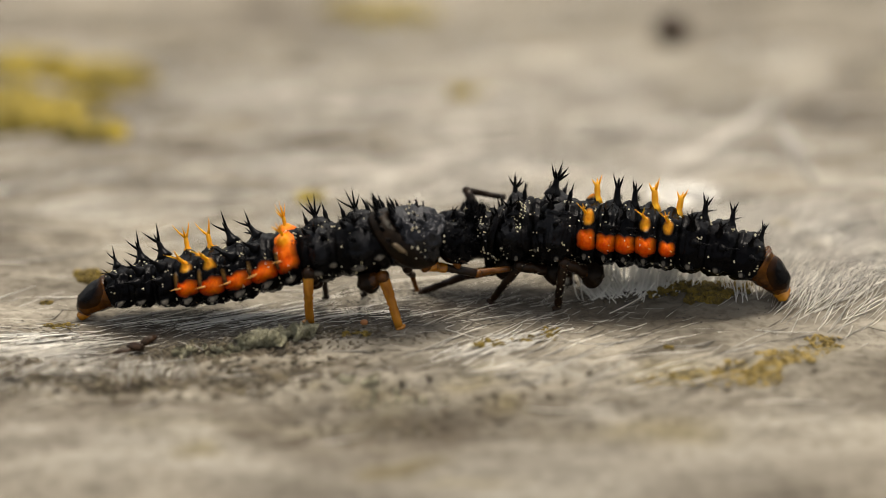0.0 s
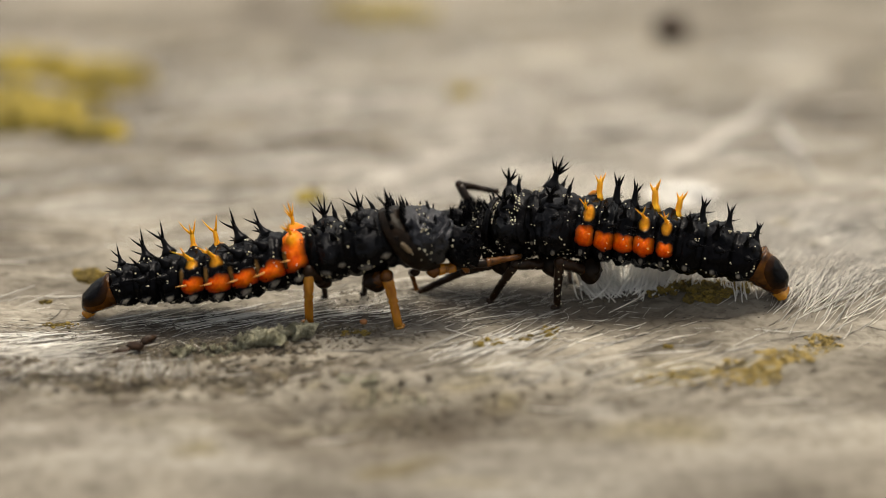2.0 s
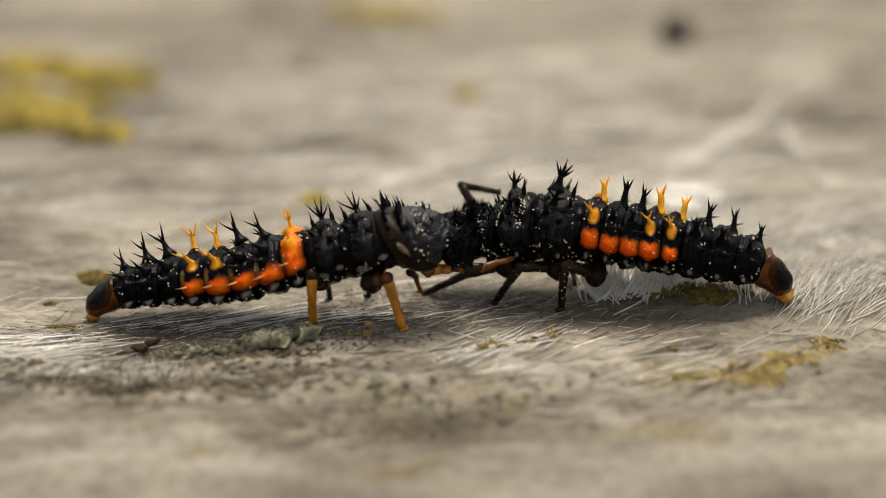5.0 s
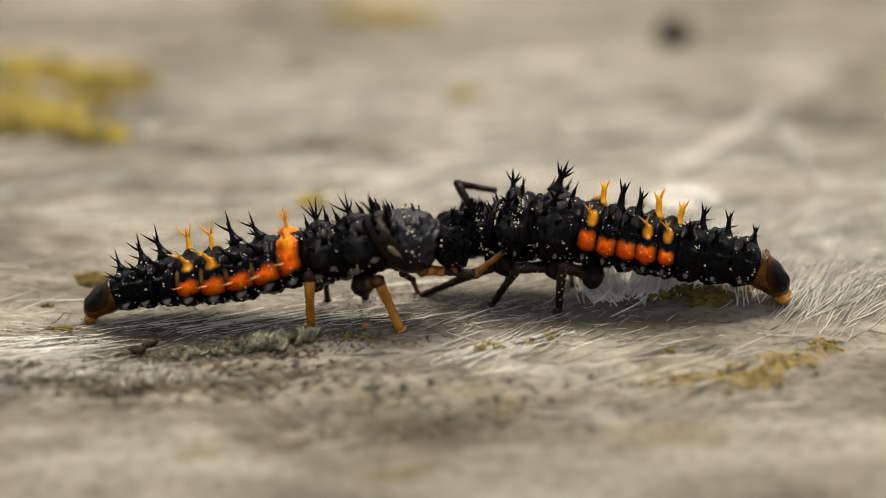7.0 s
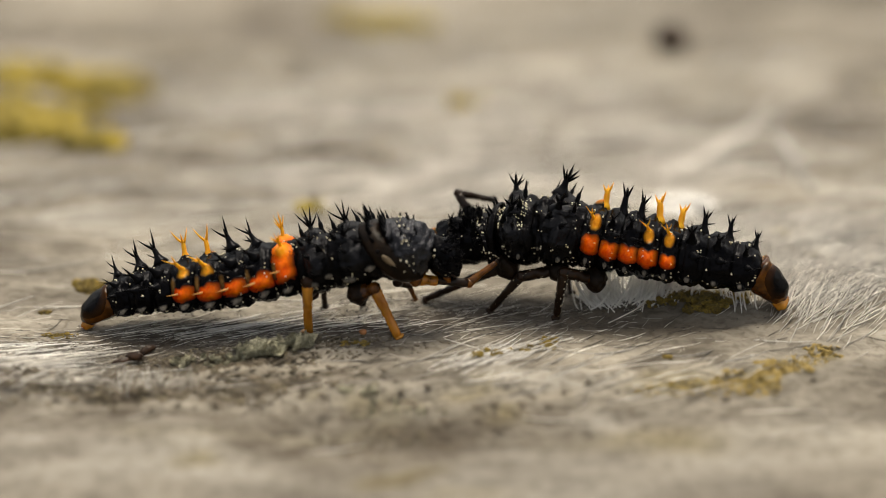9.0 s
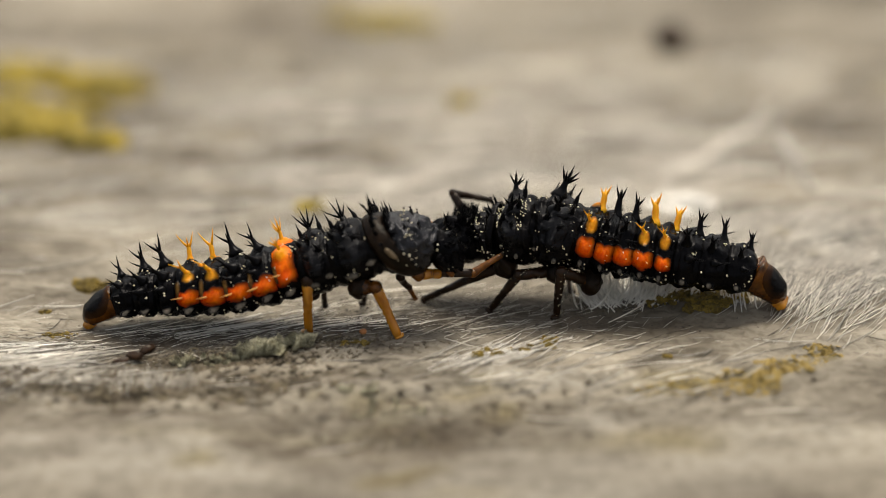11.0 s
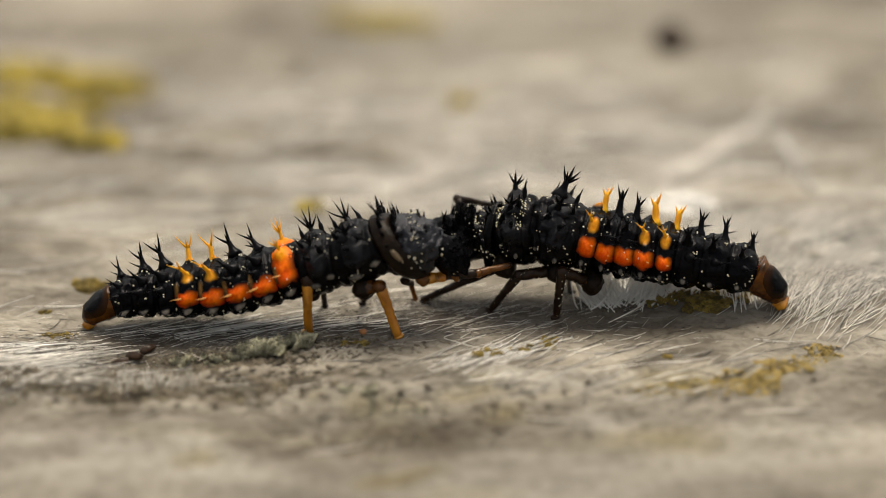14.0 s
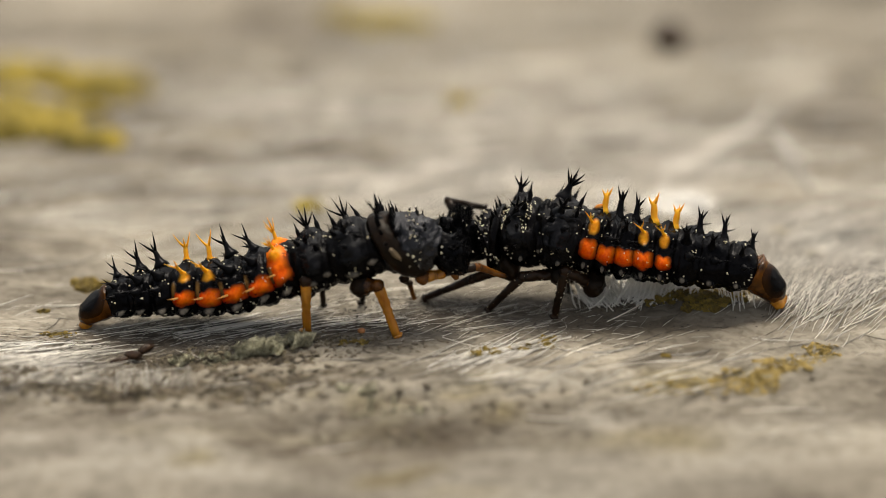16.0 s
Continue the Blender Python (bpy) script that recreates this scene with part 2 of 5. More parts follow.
YELLOW = material("amber_yellow_cuticle", (0.90, 0.30, 0.006), (0.98, 0.52, 0.03), 0.42, 2600, bump=0.00001, fine=0.3, sss=0.15, spec=0.3)
CREAM = material("pale_amber_cuticle", (0.66, 0.24, 0.04), (0.86, 0.48, 0.16), 0.4, 2600, fine=0.3, sss=0.15, spec=0.3)
AMBER = material("amber_leg", (0.22, 0.066, 0.004), (0.72, 0.31, 0.035), 0.2, 1500, stretch=(1, 1, 0.3), fine=0.25, sss=0.25)
UMBER = material("dark_brown_leg", (0.003, 0.0025, 0.002), (0.030, 0.012, 0.004), 0.30, 1800, fine=0.4, ior=1.3)
HIP = material("brown_amber_joint", (0.010, 0.004, 0.0015), (0.15, 0.052, 0.007), 0.2, 2600, fine=0.3, ior=1.35)
RUST = material("rust_brown_cuticle", (0.03, 0.010, 0.002), (0.24, 0.082, 0.008), 0.28, 1900, fine=0.3, sss=0.1, spec=0.3)
STRIPE = material("dull_amber_stripe", (0.10, 0.045, 0.012), (0.34, 0.18, 0.05), 0.35, 2600, fine=0.4, ior=1.2, rim=INK, rim_from=(0.60, 1.15))
TAN = material("tan_skin", (0.09, 0.06, 0.032), (0.24, 0.175, 0.10), 0.45, 3000, fine=0.4)
PALE = material("pale_grey_skin", (0.05, 0.045, 0.038), (0.22, 0.195, 0.16), 0.3, 3000, fine=0.4, ior=1.2, rim=INK, rim_from=(0.85, 1.2))
POLLEN = material("pollen", (0.65, 0.55, 0.32), (0.9, 0.85, 0.7), 0.6, 9000)
LICHEN = material("mustard_lichen", (0.075, 0.058, 0.014), (0.46, 0.31, 0.045), 0.8, 2600, bump=0.00008, fine=0.5, per_object=0.55)
OCHRE = material("ochre_lichen_crust", (0.24, 0.175, 0.06), (0.44, 0.31, 0.085), 0.85, 1500, bump=0.00003, fine=0.5, per_object=0.12)
MOSS = material("yellow_green_lichen", (0.10, 0.085, 0.018), (0.56, 0.41, 0.045), 0.8, 420, bump=0.00008, fine=0.4, per_object=0.45)
GREYL = material("grey_green_lichen", (0.20, 0.19, 0.11), (0.64, 0.61, 0.45), 0.85, 2600, bump=0.00008, fine=0.5, per_object=0.45)
CRUMB = material("brown_crumb", (0.045, 0.034, 0.022), (0.17, 0.135, 0.092), 0.8, 1800, bump=0.00006, fine=0.4, per_island=0.4)
MUSH = material("olive_brown_mush", (0.060, 0.048, 0.028), (0.18, 0.148, 0.092), 0.85, 700, bump=0.00006, fine=0.4, per_island=0.4)
GRIT = material("dark_grit", (0.028, 0.023, 0.018), (0.13, 0.112, 0.09), 0.8, 1800, per_island=0.4)
DARKFIBRE = material("grey_wood_fibre", (0.06, 0.05, 0.04), (0.15, 0.13, 0.105), 0.5, 500, fine=0.3, spec=0.4, per_island=0.6)
FIBRE = material("silvery_wood_fibre", (0.52, 0.48, 0.42), (0.80, 0.77, 0.70), 0.32, 500, fine=0.3, spec=0.7, per_island=0.72)
# Near-white version of FIBRE; bright light is put into its colour.
GLARE = material("glare_white_wood_fibre", (0.80, 0.78, 0.73), (0.88, 0.86, 0.82), 0.35, 500, fine=0.3, spec=0.6, per_island=0.12)
SEED = material("dark_seed", (0.010, 0.006, 0.004), (0.07, 0.036, 0.018), 0.3, 2500, bump=0.00004, fine=0.4, ior=1.3)
SHIELD = material("wrinkled_black_shield", (0.0012, 0.0012, 0.0014), (0.006, 0.006, 0.0065), 0.15, 4200, bump=0.00014, fine=0.18, ior=1.46, sheen=COOL)
GLOSS = material("glossy_black_plate", (0.001, 0.001, 0.0012), (0.004, 0.004, 0.0045), 0.14, 3400, bump=0.00020, fine=0.15, ior=1.27, sheen=COOL)
COLLAR = material("brown_black_collar", (0.003, 0.002, 0.0012), (0.02, 0.0105, 0.005), 0.38, 1500, bump=0.00005, fine=0.3, ior=1.2)
TAILR = material("amber_brown_tail", (0.010, 0.004, 0.001), (0.175, 0.058, 0.005), 0.18, 1300, fine=0.25, sss=0.15, ior=1.3)
TAIL = material("dark_brown_tail", (0.004, 0.002, 0.0007), (0.115, 0.038, 0.0035), 0.18, 1500, fine=0.25, sss=0.1, ior=1.28)
PELLET = material("orange_pellet", (0.28, 0.10, 0.03), (0.52, 0.22, 0.08), 0.6, 3000, fine=0.4)


# ---- mesh helpers; lengths in millimetres ----
def mesh_of(name, verts, faces, mat, smooth=True):
    me = bpy.data.meshes.new(name)
    me.from_pydata([(v[0] * MM, v[1] * MM, v[2] * MM) for v in verts], [], faces)
    me.materials.append(mat)
    if smooth:
        me.shade_smooth()
    me.update()
    return me


def part(name, me, parent, label=""):
    ob = new(name, me)
    ob.parent = parent
    return tagged(ob, label)


def lathe(path, radii, sides=8, closed=True):
    """A tube with round section along a path of points; the ends close in a point."""
    verts, faces = [], []
    k = len(path)
    for i, p in enumerate(path):
        a = path[max(0, i - 1)]
        c = path[min(k - 1, i + 1)]
        q = (Vector(c) - Vector(a)).to_track_quat("Z", "Y")
        for j in range(sides):
            w = 2 * math.pi * j / sides
            verts.append(Vector(p) + q @ Vector((math.cos(w) * radii[i], math.sin(w) * radii[i], 0)))
    for i in range(k - 1):
        for j in range(sides):
            j2 = (j + 1) % sides
            faces.append((i * sides + j, i * sides + j2, (i + 1) * sides + j2, (i + 1) * sides + j))
    if closed:
        faces.append(tuple(range(sides - 1, -1, -1)))
        faces.append(tuple((k - 1) * sides + j for j in range(sides)))
    return verts, faces


def joined(pieces):
    verts, faces = [], []
    for v, f in pieces:
        o = len(verts)
        verts.extend(v)
        faces.extend(tuple(i + o for i in q) for q in f)
    return verts, faces


def ball(rx, ry, rz, rough=0.0, freq=1.0, seed=0, rings=14, sides=22, at=(0, 0, 0)):
    """An egg with wrinkles; x is its long axis."""
    verts, faces = [], []
    for i in range(rings + 1):
        a = math.pi * i / rings
        for j in range(sides):
            w = 2 * math.pi * j / sides
            d = Vector((math.cos(a), math.sin(a) * math.sin(w), math.sin(a) * math.cos(w)))
            k = 1 + rough * noise.fractal(d * freq + Vector((seed * 7.1, 3.3, 1.7)), 1.0, 2.0, 3)
            verts.append((at[0] + d.x * rx * k, at[1] + d.y * ry * k, at[2] + d.z * rz * k))
    for i in range(rings):
        for j in range(sides):
            j2 = (j + 1) % sides
            faces.append((i * sides + j, (i + 1) * sides + j, (i + 1) * sides + j2, i * sides + j2))
    return verts, faces


OCTA = [(1, 0, 0), (-1, 0, 0), (0, 1, 0), (0, -1, 0), (0, 0, 1), (0, 0, -1)]
OCTF = [(0, 2, 4), (2, 1, 4), (1, 3, 4), (3, 0, 4), (2, 0, 5), (1, 2, 5), (3, 1, 5), (0, 3, 5)]


def grain(p, r, rnd):
    s = [r * rnd.uniform(0.75, 1.2) for _ in range(3)]
    return [(p[0] + v[0] * s[0], p[1] + v[1] * s[1], p[2] + v[2] * s[2]) for v in OCTA], OCTF


# ---- the wood: one thick board, fine where the camera is near and coarse far out ----
def hashed(i, j, seed):
    v = np.sin(i * 127.1 + j * 311.7 + seed * 74.7) * 43758.5453
    return v - np.floor(v)


def field(x, y, seed):
    """Smooth value noise on a unit grid, from -1 to 1."""
    i, j = np.floor(x), np.floor(y)
    u, v = x - i, y - j
    u, v = u * u * (3 - 2 * u), v * v * (3 - 2 * v)
    a = hashed(i, j, seed) * (1 - u) + hashed(i + 1, j, seed) * u
    c = hashed(i, j + 1, seed) * (1 - u) + hashed(i + 1, j + 1, seed) * u
    return (a * (1 - v) + c * v) * 2 - 1


SWELLS = [  # x, y, reach along x, reach along y, height
    (8.01, 1.92, 2.6, 1.6, 0.28),
    (-8.16, 0.25, 2.2, 1.2, -0.10),
    (-7.34, -1.17, 3.2, 0.5, -0.16),
    (-3.96, -1.05, 1.4, 0.35, -0.10),
    (-1.00, -4.68, 2.2, 0.8, -0.22),
    (3.67, -2.07, 2.6, 0.5, 0.12),
    (4.72, 0.41, 2.4, 0.4, -0.06),
    (8.12, -2.07, 1.6, 0.5, 0.10),
    (-5.17, 12.63, 3.0, 1.0, -0.25),
    (8.01, 6.37, 3.0, 1.2, 0.15),
    (9.50, 2.30, 1.7, 1.5, 0.48),
    (5.20, 1.50, 1.9, 0.8, 0.32),
]
FEET = [(-3.04, 0.15), (-1.01, -0.17), (2.62, 1.01), (1.10, 1.41), (-0.52, 1.99)]


def bend(y):
    """The wood is rounded: it falls away towards the camera, and gently behind."""
    n = np.maximum(0, -(y + 1.5))
    n = np.where(n < 10, 0.018 * n * n, 1.8 + 2 * (1 - np.exp(-0.18 * (n - 10))))
    return -n - 0.05 * ((y - 4) + np.sqrt((y - 4) ** 2 + 4)) / 2


def height(x, y):
    """The wood's relief in millimetres."""
    x, y = np.asarray(x, float), np.asarray(y, float)
    lean = y - 0.28 * x + 0.5 * field(x * 0.15, y * 0.2, 5)
    z = 0.16 * field(x * 0.16, y * 0.30, 1) + 0.07 * field(x * 0.5, lean * 1.1, 2)
    z = z + 0.045 * field(x * 0.45, lean * 3.2, 3) + 0.014 * field(x * 1.2, lean * 7.0, 4) + 0.022 * field(x * 3.1, y * 4.3, 6) + 0.012 * field(x * 7.0, y * 8.0, 7)
    crack = field(x * 0.22, lean * 1.7, 9)
    z = z - 0.10 * np.clip(1 - np.abs(crack) * 9, 0, 1) * np.clip(field(x * 0.2, y * 0.5, 11) + 0.3, 0, 1)
    torn = np.exp(-((y + 0.3 - 0.10 * x + 2.2) / 1.3) ** 2)
    z = z + torn * (0.08 * field(x * 0.9, lean * 3.0, 13) + 0.03 * field(x * 3.0, lean * 5.0, 14))
    calm = np.zeros_like(x)
    for fx, fy in FEET:
        calm = np.maximum(calm, np.exp(-((x - fx) ** 2 + (y - fy) ** 2) / 1.2))
    z = z * (1 - 0.85 * calm)
    for sx, sy, rx, ry, h in SWELLS:
        z = z + h * np.exp(-((x - sx) / rx) ** 2 - ((y - sy) / ry) ** 2)
    return z + bend(y)


def level(x, y):
    return float(height(x, y))


def build_wood():
    def axis(first, lo, hi, last, step):
        mid = list(np.arange(lo, hi + step / 2, step))
        out, d, v = [], step, hi
        while v < last:
            d *= 1.3
            v = min(v + d, last)
            out.append(v)
        left, d, v = [], step, lo
        while v > first:
            d *= 1.3
            v = max(v - d, first)
            left.append(v)
        return np.array(left[::-1] + mid + out)
    xs, ys = axis(-110, -15, 15, 110, 0.11), axis(-75, -11, 34, 95, 0.11)
    gx, gy = np.meshgrid(xs, ys)
    gz = height(gx, gy)
    nx, ny = len(xs), len(ys)
    verts = np.stack([gx.ravel(), gy.ravel(), gz.ravel()], 1)
    i = np.arange(nx * ny).reshape(ny, nx)
    faces = np.stack([i[:-1, :-1].ravel(), i[:-1, 1:].ravel(), i[1:, 1:].ravel(), i[1:, :-1].ravel()], 1).tolist()
    rim = np.concatenate([i[0, :-1], i[:-1, -1], i[-1, :0:-1], i[:0:-1, 0]])
    low = verts[rim].copy()
    low[:, 2] = -32
    k, base = len(rim), len(verts)
    verts = np.concatenate([verts, low]) * MM
    faces += [(int(rim[j]), base + j, base + (j + 1) % k, int(rim[(j + 1) % k])) for j in range(k)]
    faces.append(tuple(base + j for j in range(k))[::-1])
    me = bpy.data.meshes.new("wood")
    me.from_pydata(verts.tolist(), [], faces)
    me.materials.append(WOOD)
    me.shade_smooth()
    # blots of grime, soil with painted shade, bleaching and algae, their outlines bent by noise
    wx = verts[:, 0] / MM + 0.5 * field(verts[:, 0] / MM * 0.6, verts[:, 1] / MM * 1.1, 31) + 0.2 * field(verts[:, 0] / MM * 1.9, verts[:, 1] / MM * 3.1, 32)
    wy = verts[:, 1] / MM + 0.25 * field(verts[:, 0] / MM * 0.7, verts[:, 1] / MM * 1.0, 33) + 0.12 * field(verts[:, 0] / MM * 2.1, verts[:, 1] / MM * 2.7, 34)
    for name, stains in (("grime", GRIME_SHADE), ("soil_shade", SOIL_SHADE), ("bleached", BLEACHED), ("algae", ALGAE)):
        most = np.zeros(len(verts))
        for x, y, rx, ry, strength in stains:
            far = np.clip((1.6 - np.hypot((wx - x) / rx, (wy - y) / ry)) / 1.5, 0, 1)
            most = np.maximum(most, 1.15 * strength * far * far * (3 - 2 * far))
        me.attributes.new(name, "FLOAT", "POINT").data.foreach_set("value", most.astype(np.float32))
    ob = new("ground", me)
    tagged(ob, "weathered grey wooden board with raised silvery fibres", "wood", kind="structure")


build_wood()


# ---- loose fibres, lichen and crumbs on the wood ----
def fibres(label, spots, seed, mat=FIBRE):
    """Torn fibres that lie on the wood and lift at one end.
    spots: x, y, spread x, spread y, count, length, turn, turn spread, lift, radius."""
    g = np.random.default_rng(seed)
    k, verts, faces, base = 6, [], [], 0
    u = np.linspace(0, 1, k)[None, :]
    for x, y, sx, sy, n, length, turn, fan, lift, r in spots:
        cx, cy = x + sx * g.standard_normal((n, 1)), y + sy * g.standard_normal((n, 1))
        size = length * g.uniform(0.4, 1.3, (n, 1))
        w = np.radians(turn + fan * g.standard_normal((n, 1))) + 0.16 * g.standard_normal((n, 1)) * (u - 0.5)
        rad = r * g.uniform(0.5, 1.3, (n, 1)) * (0.5 + 0.5 * np.sin(np.pi * (0.15 + 0.8 * u)))
        px, py = cx + size * (u - 0.5) * np.cos(w), cy + size * (u - 0.5) * np.sin(w)
        hz = height(px, py)
        pz = np.maximum(hz[:, :1] * (1 - u) + hz[:, -1:] * u, hz - r * 0.5) + r * 0.4 + lift * g.uniform(0, 1.5, (n, 1)) * u * u
        for a in (math.pi / 2, math.pi * 7 / 6, math.pi * 11 / 6):
            verts.append(np.stack([px - np.sin(w) * rad * math.cos(a), py + np.cos(w) * rad * math.cos(a), pz + rad * math.sin(a)], 2))
        i = np.arange(n * k).reshape(n, k)
        for a in range(3):
            p, q = base + a * n * k + i, base + (a + 1) % 3 * n * k + i
            faces.append(np.stack([p[:, :-1], q[:, :-1], q[:, 1:], p[:, 1:]], 2).reshape(-1, 4))
        base += 3 * n * k
    v = np.concatenate([p.reshape(-1, 3) for p in verts])
    ob = new("wood_fibres", mesh_of("wood_fibres", v.tolist(), np.concatenate(faces).tolist(), mat))
    tagged(ob, label, "fibres", kind="stuff")


fibres("silvery torn wood fibres standing up in a brushed tuft", [
    (8.35, 2.30, 0.5, 0.8, 460, 1.1, 60, 8, 0.12, 0.013),
    (9.30, 2.10, 0.6, 0.9, 520, 1.1, 50, 9, 0.09, 0.013),
    (9.90, 4.40, 0.9, 1.2, 480, 1.5, 40, 10, 0.10, 0.016),
    (7.60, 4.70, 1.1, 1.0, 480, 1.4, 52, 12, 0.22, 0.017),
    (9.46, 6.59, 1.6, 0.8, 360, 2.2, 22, 14, 0.30, 0.025)], 3)
# The white colour replaces light that the belly keeps from these fibres.
fibres("stiff white wood fibres fanned out below the body", [
    (3.80, 1.75, 0.30, 0.16, 130, 0.80, 120, 16, 0.55, 0.026),
    (4.80, 1.70, 0.42, 0.16, 210, 0.80, 62, 18, 0.55, 0.026),
    (5.85, 1.85, 0.45, 0.16, 130, 0.80, 55, 18, 0.50, 0.024),
    (6.85, 1.55, 0.40, 0.2, 90, 0.6, 95, 16, 0.45, 0.018)], 7, GLARE)
# A blown-out highlight on the fibres, imitated by their white colour.
fibres("wood fibres in a tuft, whitened to look like sun glare", [
    (6.15, 8.9, 0.28, 0.28, 200, 0.7, 20, 30, 0.10, 0.05),
    (6.45, 8.6, 0.25, 0.25, 90, 0.7, 30, 30, 0.10, 0.05)], 8, GLARE)
fibres("long pale wood fibres lying flat along the grain", [
    (-4.47, 0.81, 1.1, 0.16, 14, 2.8, 20, 4, 0.03, 0.016),
    (-8.98, -1.17, 0.7, 0.25, 26, 2.2, 22, 5, 0.05, 0.017),
    (-6.44, -2.30, 0.6, 0.16, 70, 0.45, 78, 20, 0.25, 0.013),
    (-8.92, -2.35, 0.8, 0.4, 50, 1.2, 15, 30, 0.15, 0.016),
    (-2.39, 0.91, 1.2, 0.6, 10, 1.3, 15, 14, 0.02, 0.012),
    (0.47, 0.58, 0.8, 0.20, 9, 1.5, 28, 7, 0.03, 0.010),
    (1.21, -1.01, 0.7, 0.4, 40, 1.9, 42, 7, 0.08, 0.015),
    (3.99, -0.86, 1.6, 0.7, 14, 1.2, 20, 18, 0.03, 0.013),
    (3.63, -2.62, 2.0, 0.6, 18, 1.6, 20, 14, 0.04, 0.016)], 4)
fibres("weathered wood fibres scattered along the grain", [
    (0.00, 3.53, 6.0, 2.0, 110, 1.2, 16, 16, 0.04, 0.012),
    (0.00, -2.07, 6.0, 1.6, 50, 1.1, 12, 20, 0.06, 0.016),
    (0.00, 9.59, 6.5, 3.0, 700, 2.4, 5, 16, 0.10, 0.022),
    (0.00, 17.73, 8.0, 5.0, 500, 3.2, 4, 16, 0.15, 0.03),
    (8.30, 14.70, 0.08, 0.2, 9, 7.0, 59, 2, 0.15, 0.09),
    (9.66, 12.37, 0.08, 0.2, 6, 4.5, 97, 3, 0.15, 0.09)], 5)
fibres("bright silvery wood fibres lying along the grain", [
    (-9.3, -0.35, 0.9, 0.25, 11, 2.0, 13, 4, 0.05, 0.017),
    (-8.9, -1.05, 0.8, 0.20, 9, 1.9, 20, 5, 0.05, 0.017),
    (-4.5, 0.85, 1.0, 0.14, 22, 2.2, 19, 4, 0.03, 0.014),
    (-1.9, 0.75, 0.6, 0.25, 10, 0.8, 14, 8, 0.03, 0.011),
    (1.1, -0.95, 0.6, 0.3, 18, 1.6, 40, 7, 0.06, 0.013)], 10, GLARE)
fibres("hair-thin pale scratches of fibre on darkened wood", [
    (-4.8, 0.6, 2.2, 0.5, 420, 0.35, 18, 14, 0.01, 0.0055),
    (1.2, 0.9, 2.6, 0.7, 280, 0.40, 22, 20, 0.01, 0.0055),
    (4.6, -0.6, 2.4, 0.7, 50, 0.35, 20, 18, 0.02, 0.006),
    (-8.6, -0.6, 0.9, 0.5, 160, 0.6, 18, 12, 0.02, 0.008)], 9)
fibres("fine grey wood fibres pressed into the grain", [
    (0.00, 2.44, 6.0, 1.6, 60, 0.8, 18, 12, 0.02, 0.006),
    (0.00, 0.41, 5.0, 0.9, 40, 0.6, 20, 12, 0.02, 0.005),
    (-6.16, -0.39, 2.0, 0.45, 260, 0.45, 20, 30, 0.02, 0.008),
    (0.00, -2.07, 6.0, 1.2, 240, 0.9, 16, 24, 0.04, 0.012)], 6, DARKFIBRE)


def bounded(rnd):
    while True:
        g = rnd.gauss(0, 1)
        if abs(g) < 1.5:
            return g


def lobe_mesh(name, mat, seed, leafy):
    """A lichen lobe one millimetre wide: a lumpy cushion, or a curled leaf with thickness."""
    if not leafy:
        v, f = ball(1, 0.9, 0.6, 0.55, 1.7, seed, 8, 12)
        return mesh_of(name, v, f, mat)
    verts, faces, k, s = [], [], 5, 14
    for layer in (0.10, -0.06):
        for i in range(k + 1):
            for j in range(s):
                a, q = 2 * math.pi * j / s, i / k
                g = q * (1 + 0.35 * noise.noise(Vector((math.cos(a) * 1.5, math.sin(a) * 1.5, seed))))
                z = 0.75 * g * g * (0.6 + 0.6 * noise.noise(Vector((math.cos(a), math.sin(a), seed + 9)))) + 0.1 * noise.noise(Vector((g * 3, a, seed)))
                verts.append((g * math.cos(a), g * math.sin(a) * 0.8, z + layer * (1 - 0.5 * q)))
    n = (k + 1) * s
    for i in range(k):
        for j in range(s):
            a, b, c, d = i * s + j, i * s + (j + 1) % s, (i + 1) * s + (j + 1) % s, (i + 1) * s + j
            faces += [(a, d, c, b), (n + a, n + b, n + c, n + d)]
    for j in range(s):
        faces.append((k * s + j, n + k * s + j, n + k * s + (j + 1) % s, k * s + (j + 1) % s))
    return mesh_of(name, verts, faces, mat)


def crust(label, name, mat, spots, seed, flat=0.55, leafy=False):
    """A lichen of many lobes. spots: x, y, spread x, spread y, count, size."""
    rnd = random.Random(seed)
    shapes = [lobe_mesh("lobe", mat, seed * 10 + i, leafy) for i in range(7)]
    cx, cy = spots[0][:2]
    root = new(name)
    root.location = Vector((cx, cy, level(cx, cy))) * MM
    tagged(root, label, "lichen")
    for x, y, sx, sy, count, size in spots:
        for _ in range(count):
            px, py = x + sx * bounded(rnd), y + sy * bounded(rnd)
            s = size * rnd.uniform(0.45, 1.25)
            lean = 0.6 if leafy else 0.35
            q = Euler((rnd.gauss(0, lean), rnd.gauss(0, lean), rnd.uniform(0, 6.3))).to_quaternion()
            o = Vector((px, py, level(px, py) + s * flat * rnd.uniform(0.05, 0.5))) * MM - root.location
            ob = part("lobe", shapes[rnd.randrange(7)], root)
            ob.matrix_basis = Matrix.LocRotScale(o, q, (s, s, s * flat / 0.6))


